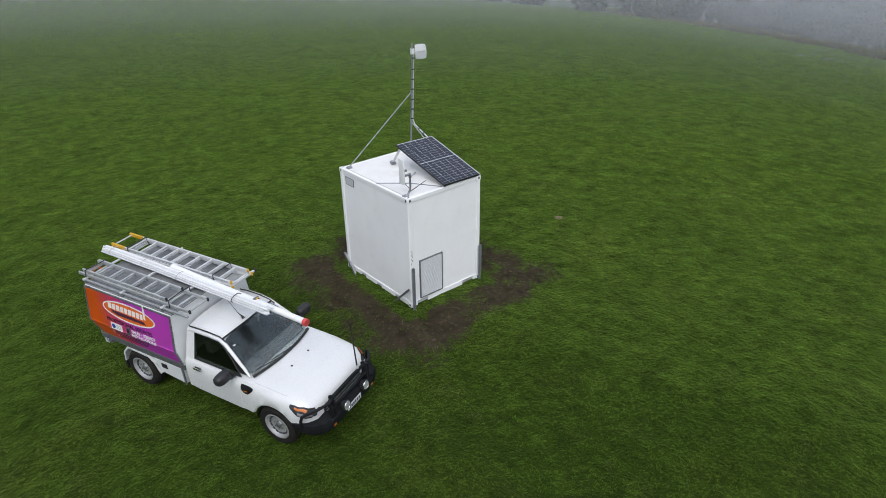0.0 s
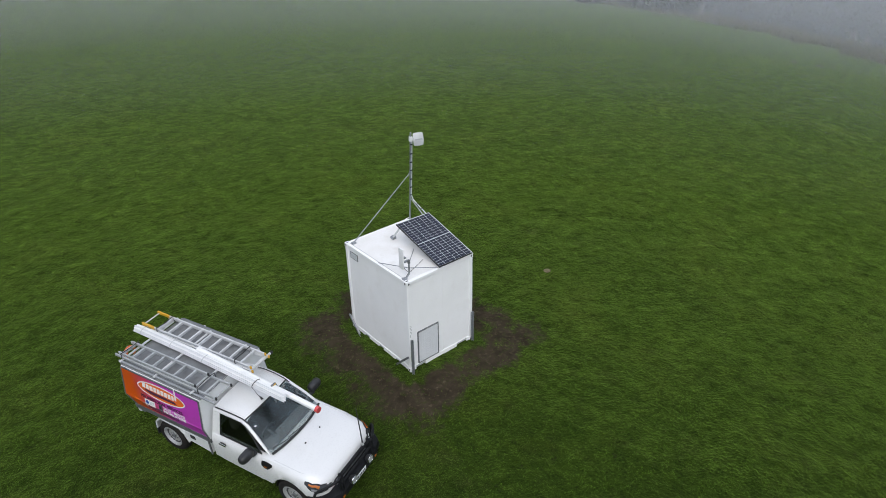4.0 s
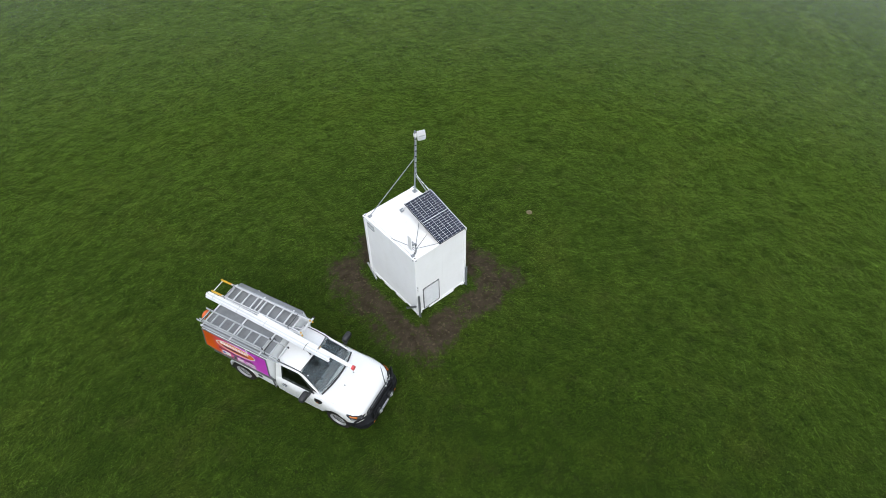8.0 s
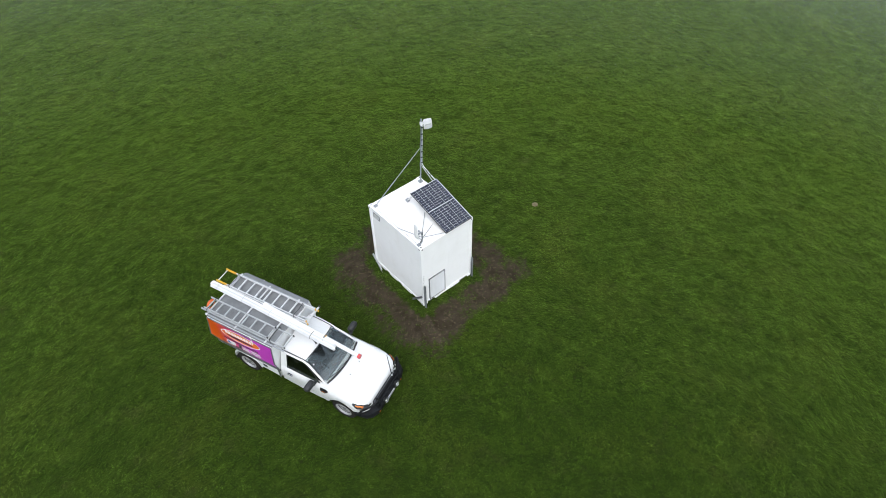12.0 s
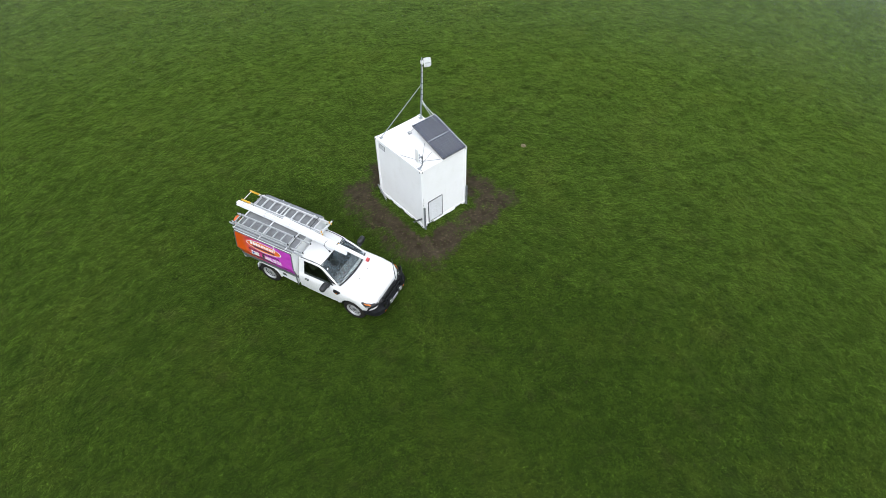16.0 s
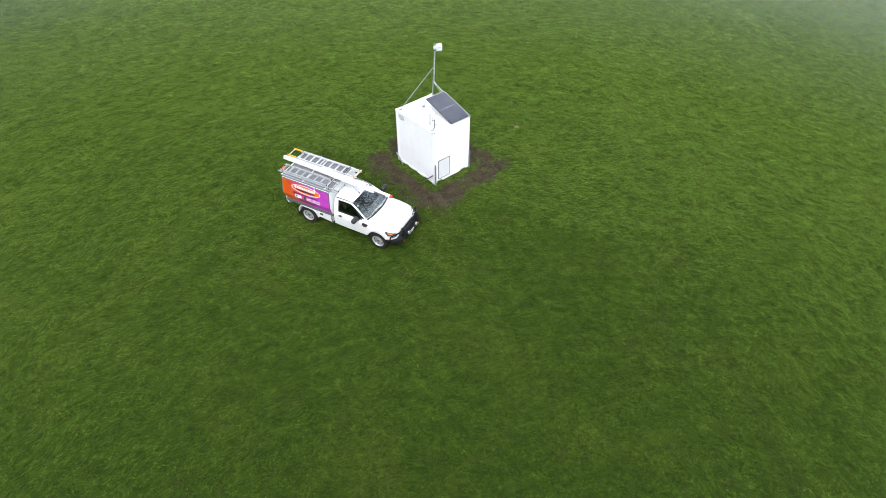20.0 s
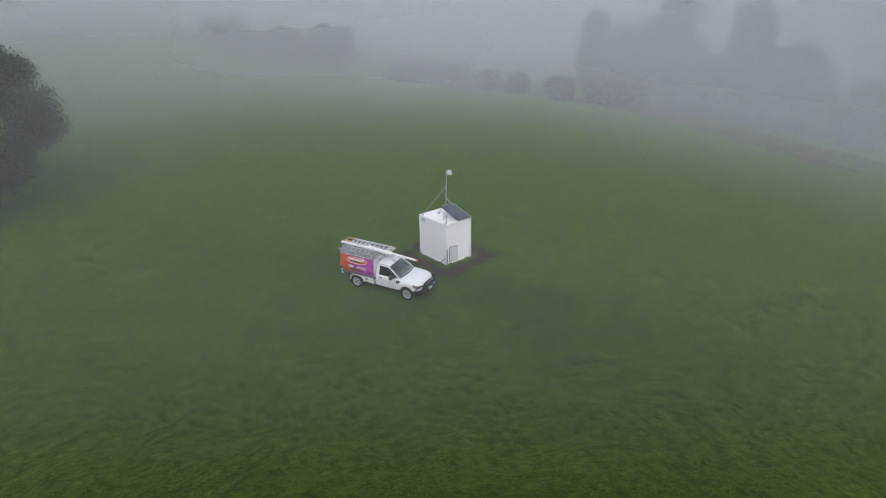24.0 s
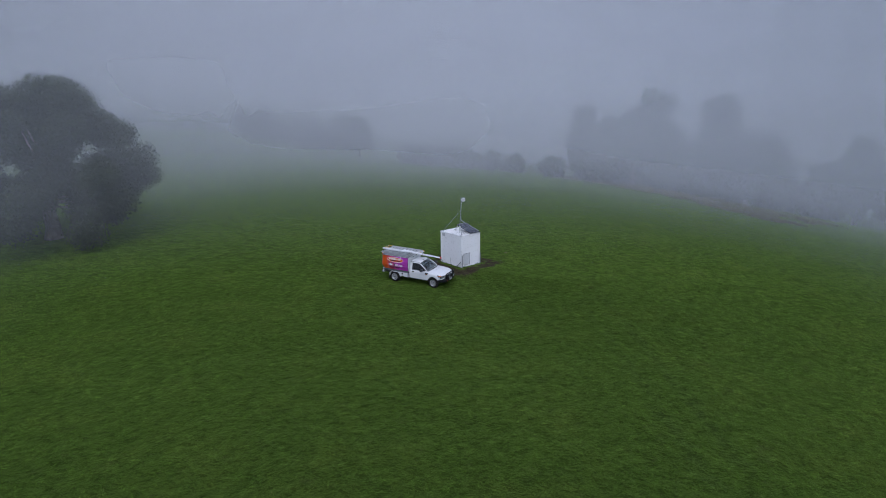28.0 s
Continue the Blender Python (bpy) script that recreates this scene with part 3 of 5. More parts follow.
def build_shelter():
    top = thing("equipment_shelter", pose(0, 0, -0.035) @ Matrix.Diagonal((1, 1, 1.0145, 1)), "white painted steel container shelter standing on muddy grass", "container")
    for x in (0, SW - 0.10):
        for y in (0, SL - 0.10):
            part("corner_post", box((x, y, 0.10), (x + 0.10, y + 0.10, SH - 0.09), 0.012), "shelter_paint", top)
            for z in (0, SH - 0.10):
                cx, cy = x - 0.006 if x == 0 else x - 0.014, y - 0.006 if y == 0 else y - 0.014
                c = part("corner_casting", box((cx, cy, z), (cx + 0.12, cy + 0.12, z + 0.105), 0.012, seg=2), "shelter_paint", top)
                for axis in (0, 1):
                    mid = [cx + 0.06, cy + 0.06, z + 0.052]
                    out = -1 if (x, y)[axis] == 0 else 1
                    mid[axis] += out * 0.0565
                    bm = bmesh.new()
                    end = list(mid)
                    end[axis] += out * 0.006
                    tube([mid, end], 0.021, 12, bm)
                    other = 1 - axis
                    for v in bm.verts:
                        v.co.z = mid[2] + (v.co.z - mid[2]) * 1.35
                    # solid dark disc stands in for the unlit lifting hole
                    part("hole_shade", bm, "ink", c, "dark oval disc that stands in for the shade of a lifting hole")
                if z > 1:
                    # dark strip on the casting paints the shade of its slot
                    up = box((cx + 0.03, cy + 0.045, z + 0.1035), (cx + 0.09, cy + 0.075, z + 0.1085), 0.002)
                    part("slot_shade", up, "ink", c, "dark strip that stands in for the shade of a top slot")
    a, b = 0.10, SW - 0.10
    c, d = 0.10, SL - 0.10
    for y0 in (0.004, SL - 0.074):
        part("top_rail", box((a, y0, SH - 0.085), (b, y0 + 0.07, SH - 0.005), 0.008), "shelter_paint", top)
    for x0 in (0.004, SW - 0.074):
        part("top_rail", box((x0, c, SH - 0.085), (x0 + 0.07, d, SH - 0.005), 0.008), "shelter_paint", top)
    # bottom rails with fork pockets left open
    for y0 in (0.004, SL - 0.074):
        for x0, x1 in ((a, 0.17), (0.45, 1.44), (1.76, b)):
            part("bottom_rail", box((x0, y0, 0.012), (x1, y0 + 0.07, 0.125), 0.006), "shelter_paint", top)
        for x0, x1 in ((0.17, 0.45), (1.44, 1.76)):
            part("pocket_lintel", box((x0, y0 + 0.002, 0.112), (x1, y0 + 0.066, 0.127), 0.002), "shelter_paint", top)
            part("pocket_lining", box((x0 + 0.002, y0 + 0.05, 0.014), (x1 - 0.002, y0 + 0.066, 0.11), 0.002), "plate_grey", top)
    for x0 in (0.004, SW - 0.074):
        for y1, y2 in ((c, 0.42), (0.62, 1.10), (1.30, 1.70), (1.90, d)):
            part("bottom_rail", box((x0, y1, 0.012), (x0 + 0.07, y2, 0.125), 0.006), "shelter_paint", top)
        for y1, y2 in ((0.42, 0.62), (1.10, 1.30), (1.70, 1.90)):
            part("pocket_lintel", box((x0 + 0.002, y1, 0.085), (x0 + 0.066, y2, 0.127), 0.002), "shelter_paint", top)
            part("pocket_lining", box((x0 + 0.03, y1 + 0.002, 0.014), (x0 + 0.06, y2 - 0.002, 0.085), 0.002), "plate_grey", top)
    part("floor_deck", box((0.078, 0.078, 0.06), (SW - 0.078, SL - 0.078, 0.10), 0.004), "dark_steel", top)
    # wall panels, set back a little, with pressed seams
    for y0, y1 in ((0.020, 0.055), (SL - 0.055, SL - 0.020)):
        w = part("wall_panel", box((a, y0, 0.125), (b, y1, SH - 0.085), 0.004), "shelter_paint", top)
        s = y0 - 0.002 if y0 < 1 else y1 - 0.002
        part("seam", box((1.02, s, 0.14), (1.024, s + 0.004, SH - 0.1), 0.001), "shelter_paint", w)
    for x0, x1 in ((0.020, 0.055), (SW - 0.055, SW - 0.020)):
        w = part("wall_panel", box((x0, c, 0.125), (x1, d, SH - 0.085), 0.004), "shelter_paint", top)
    roof = box((0.070, 0.070, SH - 0.05), (SW - 0.070, SL - 0.070, SH - 0.010), 0.004)
    part("roof", roof, "roof_paint", top, "white roof sheet with grey water stains")
    part("roof_gutter", box((0.076, 0.11, SH - 0.012), (0.088, SL - 0.11, SH - 0.004), 0.002), "plate_grey", top, "grey seam along the roof edge")
    part("roof_gutter", box((0.11, 0.076, SH - 0.012), (SW - 0.11, 0.088, SH - 0.004), 0.002), "shelter_paint", top)
    # grille
    g = part("vent_grille", box((0.252, -0.002, 0.155), (0.846, 0.020, 1.02), 0.003), "mesh_grey", top, "pale grey ventilation grille with a dark frame")
    for p, q in (((0.24, 0.143), (0.262, 1.034)), ((0.836, 0.143), (0.858, 1.034)), ((0.262, 0.143), (0.836, 0.165)), ((0.262, 1.012), (0.836, 1.034))):
        part("grille_frame", box((p[0], -0.012, p[1]), (q[0], 0.02, q[1]), 0.003), "dark_steel", g)
    blade = finish(box((0.264, -0.009, 0), (0.834, -0.001, 0.012), 0.002), "slat", "back_sheet")
    for k in range(30):
        part("slat", blade, "back_sheet", g, m=pose(0, 0, 0.175 + k * 0.0278))
    # data plate
    dp = part("data_plate", box((0.012, 1.935, 2.13), (0.021, 2.225, 2.285), 0.002), "back_sheet", top, "small framed data plate")
    for p, q in (((1.925, 2.12), (1.937, 2.295)), ((2.223, 2.12), (2.235, 2.295)), ((1.937, 2.12), (2.223, 2.132)), ((1.937, 2.283), (2.223, 2.295))):
        part("plate_frame", box((0.008, p[0], p[1]), (0.021, q[0], q[1]), 0.002), "dark_steel", dp)
    for z in (2.17, 2.21, 2.245):
        part("writing_bar", box((0.0095, 1.97, z), (0.0125, 2.19, z + 0.008)), "plate_grey", dp)
    # worn streaks of bare metal on the front post
    rng = random.Random(4)
    for k in range(9):
        z = 0.98 + k * 0.035 + rng.random() * 0.02
        x = 0.03 + rng.random() * 0.035
        part("scratch", box((x, -0.0045, z), (x + 0.006, -0.0005, z + 0.03 + rng.random() * 0.03), 0.001), "dark_steel", top)
    return top


shelter = build_shelter()


def angle_iron(a, b, mat, w=0.05, turn=0):
    """An L-section bar from a to b with a row of holes."""
    a, b = Vector(a), Vector(b)
    d = b - a
    n = d.length
    top = thing("steel_brace", Matrix.Translation(a) @ d.to_track_quat("Z", "Y").to_matrix().to_4x4() @ pose(0, 0, 0, 0, 0, turn), "grey galvanised angle bar bracing the foot of the shelter", "brace", "braces round the shelter")
    part("flange", box((0, 0, 0), (w, 0.006, n), 0.0015), mat, top)
    part("flange", box((0, 0.006, 0), (0.006, w, n), 0.0015), mat, top)
    for z in (n * 0.18, n * 0.5, n * 0.82):
        part("bolt", tube([(w * 0.5, -0.008, z), (w * 0.5, 0.0, z)], 0.010, 6), "galvanised", top)
    return top


angle_iron((0.035, -0.060, -0.06), (0.035, -0.060, 0.95), "galvanised")
angle_iron((1.90, -0.060, -0.06), (1.90, -0.060, 0.86), "galvanised")
angle_iron((-0.075, 0.50, -0.10), (-0.035, -0.01, 0.42), "dark_steel", turn=90)
angle_iron((-0.12, 1.93, -0.10), (-0.06, 2.50, 0.32), "galvanised", w=0.065, turn=90)


def build_solar_panel():
    top = thing("solar_panel", pose(0.905, -0.03, 2.487, 15.8, 1.2, 0.3), "dark blue solar panel with black and silver frame bars, tilted on the shelter roof", "solar panel")
    W, L = 0.995, 1.64
    part("back_sheet", box((0.012, 0.012, 0.006), (W - 0.012, L - 0.012, 0.032)), "back_sheet", top)
    for p, q in (((0, 0), (0.014, L)), ((W - 0.014, 0), (W, L)), ((0.014, 0), (W - 0.014, 0.014)), ((0.014, L - 0.014), (W - 0.014, L))):
        # far and right bars are silver, near and left bars black
        part("frame_bar", box((p[0], p[1], 0), (q[0], q[1], 0.040), 0.002), "aluminium" if p[1] == L - 0.014 or p[0] > 0.5 else "black_plastic", top)
    px, py = 0.1605, 0.0795
    cell = finish(box((0.005, 0.004, 0.033), (px - 0.005, py - 0.004, 0.0375), 0.0012), "cell", "solar_cell")
    for half in (0, 1):
        for j in range(10):
            for i in range(6):
                part("cell", cell, "solar_cell", top, m=pose(0.016 + i * px, 0.0165 + half * 0.813 + j * py, 0))
    for x in (0.06, W - 0.09):
        # feet at the low edge and struts at the high edge, in the panel's own axes
        part("foot", box((x - 0.02, 0.03, -0.055), (x + 0.03, 0.07, 0.0), 0.004), "galvanised", top)
        part("strut", beam((x, L - 0.09, -0.005), (x + 0.02, L + 0.10, -0.475), 0.045, 0.03), "aluminium", top)
        part("strut_foot", box((x - 0.03, L + 0.06, -0.52), (x + 0.08, L + 0.16, -0.465), 0.004), "galvanised", top)
    part("cross_rail", beam((0.02, 0.35, -0.02), (W - 0.02, 0.35, -0.02), 0.04, 0.04), "aluminium", top)
    part("cross_rail", beam((0.02, L - 0.35, -0.02), (W - 0.02, L - 0.35, -0.02), 0.04, 0.04), "aluminium", top)
    part("junction_box", box((W / 2 - 0.06, L - 0.3, -0.02), (W / 2 + 0.06, L - 0.2, 0.006), 0.004), "black_plastic", top)
    return top


build_solar_panel()


def build_mast():
    b, t = Vector((1.835, 2.235, SH - 0.005)), Vector((1.765, 1.96, 4.90))
    at = lambda z: b + (t - b) * ((z - b.z) / (t.z - b.z))
    top = thing("antenna_mast", None, "galvanised pole with white dish antenna braced to the shelter roof", "antenna")
    part("pole", tube([b, t], 0.021, 12), "galvanised", top)
    part("base_plate", box((b.x - 0.07, b.y - 0.07, SH - 0.012), (b.x + 0.07, b.y + 0.07, SH + 0.006), 0.003), "galvanised", top)
    part("brace_bar", tube([at(3.86), (0.13, 2.24, SH + 0.02)], 0.013, 8), "galvanised", top)
    part("brace_foot", box((0.09, 2.20, SH - 0.012), (0.19, 2.29, SH + 0.03), 0.004), "galvanised", top)
    part("brace_bar", tube([at(3.16), (1.86, 1.10, SH + 0.005)], 0.013, 8), "galvanised", top)
    for z in (3.86, 3.16):
        p = at(z)
        part("clamp", tube([p - Vector((0, 0, 0.03)), p + Vector((0, 0, 0.03))], 0.03, 10), "galvanised", top)
    off = Vector((0.032, -0.012, 0))
    cable = [at(4.72) + off, at(4.2) + off, at(3.6) + off, at(3.22) + off, at(3.1) + off + Vector((0.015, -0.06, 0)), Vector((1.895, 1.62, 2.87)), Vector((1.90, 1.25, 2.56))]
    part("cable", tube(cable, 0.012, 8), "grey_pvc", top, "pale grey conduit strapped to the pole")
    for z in (3.24, 3.46, 3.68, 3.92, 4.14, 4.36, 4.60):
        p = at(z) + off * 0.5
        part("strap", tube([p - Vector((0, 0, 0.012)), p + Vector((0, 0, 0.012))], 0.036, 10), "black_plastic", top)
    for f in (0.3, 0.62):
        p = cable[4].lerp(cable[5], f)
        part("strap", tube([p + Vector((0, 0.012, 0.01)), p - Vector((0, 0.012, 0.01))], 0.024, 8), "black_plastic", top)
    # grid dish: a curved square sheet with rounded corners
    c = at(4.74)
    m = Matrix.Translation(c + Vector((0.13, -0.12, 0.0))) @ Matrix.Rotation(radians(-20), 4, "Z") @ Matrix.Rotation(radians(-12), 4, "X")
    rows = []
    for i in range(13):
        row = []
        for j in range(13):
            a, e = (i - 6) / 6, (j - 6) / 6
            k = 1 - 0.08 * (a * a) * (e * e)
            x, z = a * 0.128 * k, e * 0.155 * k
            row.append((x, -0.05 + (x * x + z * z) * 1.6, z))
        rows.append(row)
    bm = loft(rows)
    bmesh.ops.solidify(bm, geom=bm.faces[:], thickness=0.008)
    dish = part("dish", bm, "pvc", top, "white square dish with rounded corners", m=m)
    part("band", box((-0.09, -0.062, -0.018), (0.09, -0.052, 0.014), 0.003), "plate_grey", dish, "grey band across the dish")
    part("dish_arm", tube([c, c + Vector((0.05, -0.045, 0)), c + Vector((0.115, -0.08, 0))], 0.014, 8), "pvc", top)
    part("dish_bracket", box((c.x - 0.03, c.y - 0.035, c.z - 0.06), (c.x + 0.04, c.y + 0.035, c.z + 0.06), 0.006), "pvc", top)
    return top


build_mast()


def build_panel_antenna():
    top = thing("panel_antenna", None, "small white panel antenna on a bent grey roof pipe", "antenna")
    p = [(0.07, 0.17, SH), (0.12, 0.155, SH + 0.02), (0.175, 0.14, SH + 0.09), (0.19, 0.14, SH + 0.2), (0.19, 0.14, SH + 0.46)]
    part("bent_pipe", tube(p, 0.019, 12), "galvanised", top)
    part("base_bracket", box((0.03, 0.12, SH - 0.014), (0.13, 0.22, SH + 0.014), 0.004), "galvanised", top)
    part("radome", box((0.055, 0.165, SH + 0.23), (0.088, 0.315, SH + 0.74), 0.012, seg=2), "pvc", top, "flat white radome")
    part("bracket", box((0.085, 0.15, SH + 0.40), (0.20, 0.20, SH + 0.44), 0.006), "galvanised", top)
    part("bracket", box((0.085, 0.15, SH + 0.50), (0.14, 0.20, SH + 0.54), 0.006), "galvanised", top)
    part("clamp", tube([(0.19, 0.14, SH + 0.37), (0.19, 0.14, SH + 0.43)], 0.03, 10), "dark_steel", top)
    part("stay", tube([(0.19, 0.14, SH + 0.25), (0.05, 1.11, SH + 0.002)], 0.0085, 8), "galvanised", top)
    part("stay", tube([(0.19, 0.14, SH + 0.25), (0.93, 0.06, SH + 0.002)], 0.0085, 8), "galvanised", top)
    part("stay", tube([(0.19, 0.14, SH + 0.36), (1.05, 1.08, SH - 0.006)], 0.0085, 8), "galvanised", top)
    part("lead", tube([(0.09, 0.24, SH + 0.30), (0.14, 0.2, SH + 0.2), (0.20, 0.17, SH + 0.12), (0.13, 0.19, SH + 0.01), (0.30, 0.30, SH - 0.004), (0.9, 0.55, SH - 0.004)], 0.006, 6), "black_plastic", top)
    return top


build_panel_antenna()


# ---- the white service truck; its own axes: x forward from the front axle, y to its left, z up ----
TRUCK = pose(-2.971, -0.895, -0.461) @ Matrix.Rotation(radians(-68.66), 4, "Z") @ Matrix.Rotation(radians(0.89), 4, "Y") @ Matrix.Rotation(radians(3.46), 4, "X")
truck = thing("service_truck", TRUCK, "white single-cab pickup with orange and magenta canopy parked on grass", "truck")


def lerp_table(table, x):
    """Values at x from rows (x, a, b, ...) in rising order of x."""
    for p, q in zip(table, table[1:]):
        if x <= q[0]:
            f = max(0, min(1, (x - p[0]) / (q[0] - p[0])))
            f = f * f * (3 - 2 * f) * 0.4 + f * 0.6
            return [a + (b - a) * f for a, b in zip(p[1:], q[1:])]
    return list(table[-1][1:])


# x, half width at the waist, half width at the shoulder, height of the shoulder, height at the middle
HULL = [(-1.93, 0.885, 0.80, 1.10, 1.13), (-1.2, 0.90, 0.81, 1.10, 1.13), (-0.72, 0.905, 0.80, 1.09, 1.13), (-0.36, 0.905, 0.795, 1.085, 1.145), (0.0, 0.905, 0.795, 1.075, 1.145), (0.33, 0.898, 0.775, 1.045, 1.115), (0.50, 0.88, 0.73, 1.015, 1.08), (0.62, 0.83, 0.66, 0.97, 1.03), (0.70, 0.75, 0.58, 0.92, 0.975), (0.745, 0.67, 0.51, 0.865, 0.91)]


def hull_side(x):
    w, s, zs, zt = lerp_table(HULL, x)
    arch = 0.37 + math.sqrt(max(0, 0.455**2 - x * x)) if abs(x) < 0.455 else 0
    zb = max(0.50 if x < 0.3 else 0.50 + (x - 0.3) * 0.3, arch)
    zm = max(0.76, zb + 0.03)
    flare = 0.018 * max(0, 1 - abs(abs(x) - 0.3) / 0.3)
    return [(w * 0.93, zb), (w - 0.005 + flare, zb + 0.02), (w + flare, zm), (w - 0.008, (zm + zs) / 2 + 0.02), (s + (w - s) * 0.62, zs - 0.045), (s + (w - s) * 0.2, zs + 0.004), (s * 0.86, zs + (zt - zs) * 0.45), (s * 0.5, zt - 0.012), (0, zt)]


def hull_ring(x):
    side = hull_side(x)
    right = [(x, -y, z) for y, z in side]
    return right + [(x, y, z) for y, z in side[-2::-1]]


stations = sorted(set([-1.93, -1.7, -1.45, -1.2, -0.95, -0.72, -0.6, -0.52] + [round(-0.456 + 0.0456 * k, 4) for k in range(21)] + [0.50, 0.55, 0.60, 0.64, 0.68, 0.71, 0.745]))
body = part("body", loft([hull_ring(x) for x in stations], cap=True), "truck_paint", truck, "glossy white painted bodywork", sharp=0.6)
part("underbody", box((-1.9, -0.70, 0.42), (-0.5, 0.70, 0.56), 0.02), "black_plastic", truck)
part("wheel_well", box((-0.45, -0.58, 0.34), (0.47, 0.58, 0.88), 0.02), "black_plastic", truck, "black inner wheel wells")
for s in (-1, 1):
    arch = [(0.455 * math.cos(a), s * 0.885, 0.37 + 0.455 * math.sin(a)) for a in np.linspace(0.36, math.pi - 0.36, 20)]
    part("arch_lip", tube(arch, 0.010, 6), "truck_paint", truck)
    arch = [(0.43 * math.cos(a), s * 0.86, 0.37 + 0.43 * math.sin(a)) for a in np.linspace(0, math.pi, 16)]
    part("arch_liner", loft([arch, [(x, s * 0.55, z) for x, y, z in arch]]), "black_plastic", truck)


def side_patch(x0, x1, s, lo, hi, lift, name, mat, parent, label=""):
    """A panel that lies on the body's side between two rows of its section, a little proud."""
    rows = []
    for x in np.linspace(x0, x1, 9):
        side = hull_side(float(x))[lo:hi]
        rows.append([(float(x), s * (y + lift), z) for y, z in side])
    first, last = [(x - 0.004, y - s * 0.012, z) for x, y, z in rows[0]], [(x + 0.004, y - s * 0.012, z) for x, y, z in rows[-1]]
    return part(name, loft([first] + rows + [last]), mat, parent, label, sharp=0.6)


for s in (-1, 1):
    door = side_patch(-1.72, -0.66, s, 1, 6, 0.006, "door", "truck_paint", truck)
    part("door_handle", box((-1.68, s * 0.920 - 0.012, 1.005), (-1.50, s * 0.920 + 0.012, 1.045), 0.008, seg=2), "chrome", door, "chrome and black pull handle")
    part("handle_cup", box((-1.66, s * 0.900 - 0.006, 0.985), (-1.52, s * 0.900 + 0.006, 1.060), 0.004), "black_plastic", door)
    part("sill_step", box((-1.85, s * 0.83 - 0.03, 0.46), (-0.5, s * 0.83 + 0.03, 0.505), 0.012), "black_plastic", truck)
    bm = bmesh.new()
    bmesh.ops.create_uvsphere(bm, u_segments=20, v_segments=12, radius=1)
    for v in bm.verts:
        q = v.co
        f = (abs(q.x) ** 3 + abs(q.y) ** 3 + abs(q.z) ** 3) ** (-1 / 3)
        v.co = (-0.83 + max(-0.06, 0.095 * q.x * f), s * 1.035 + 0.165 * q.y * f, 1.24 + 0.098 * q.z * f)
    m = part("mirror", bm, "black_plastic", truck, "large black door mirror")
    part("mirror_glass", box((-0.897, s * 1.035 - 0.115, 1.185), (-0.891, s * 1.035 + 0.115, 1.295), 0.002), "chrome", m)
    part("mirror_arm", box((-0.84, min(s * 0.82, s * 0.95), 1.14), (-0.74, max(s * 0.82, s * 0.95), 1.18), 0.015), "black_plastic", m)

# cab: pillars, roof, rear wall
ROOF = [(-1.13, 0.60, 1.635), (-1.22, 0.62, 1.668), (-1.38, 0.635, 1.693), (-1.6, 0.64, 1.70), (-1.8, 0.635, 1.695), (-1.93, 0.62, 1.675)]
rows = []
for x, w, z in ROOF:
    half = [(0, z), (w * 0.35, z - 0.003), (w * 0.65, z - 0.014), (w * 0.88, z - 0.04), (w, z - 0.085), (w + 0.012, z - 0.125)]
    rows.append([(x, -y, h) for y, h in half[::-1]] + [(x, y, h) for y, h in half[1:]])
bm = loft(rows)
bmesh.ops.recalc_face_normals(bm, faces=bm.faces[:])
part("cab_roof", bm, "truck_paint", truck, "white cab roof")
WB = lambda y: (-0.50 + 0.12 * (1 - (y / 0.72) ** 2), y, 1.125 + 0.03 * (1 - (y / 0.72) ** 2))
WT = lambda y: (-1.16 + 0.05 * (1 - (y / 0.6) ** 2), y, 1.605 + 0.035 * (1 - (y / 0.6) ** 2))


def screen_patch(e0, e1, k0, k1, lift):
    rows = []
    for i in range(15):
        f = -1 + 2 * i / 14
        a, b = Vector(WB(0.715 * f)), Vector(WT(0.595 * f))
        n = Vector((0.62, 0, 0.78))
        rows.append([tuple(a.lerp(b, k0 + (k1 - k0) * j / 6) + n * (lift + 0.03 * math.sin(math.pi * j / 6))) for j in range(7)])
    return loft(rows[e0:e1])


bm = screen_patch(0, 15, 0.02, 0.99, 0.0)
bmesh.ops.solidify(bm, geom=bm.faces[:], thickness=0.005)
ws = part("windscreen", bm, "windscreen_glass", truck, "curved windscreen showing the dark cab inside")
ws.visible_shadow = False
edge = [WB(0.715 * (-1 + 2 * i / 14)) for i in range(15)]
part("screen_seal", tube([(x + 0.012, y, z + 0.012) for x, y, z in edge], 0.024, 8), "black_plastic", truck, "black cowl at the foot of the windscreen")
part("screen_seal", tube([(x, y, z + 0.008) for x, y, z in [WT(0.595 * (-1 + 2 * i / 14)) for i in range(15)]], 0.014, 8), "black_plastic", truck)
part("wiper", tube([(-0.36, 0.34, 1.178), (-0.385, 0.0, 1.195), (-0.44, -0.30, 1.20)], 0.008, 6), "black_plastic", truck)
part("wiper", tube([(-0.38, -0.16, 1.178), (-0.45, -0.42, 1.19), (-0.52, -0.60, 1.19)], 0.008, 6), "black_plastic", truck)
part("sticker", box((-0.965, -0.585, 1.525), (-0.93, -0.545, 1.53), 0), "sign_white", truck, "small white windscreen sticker")
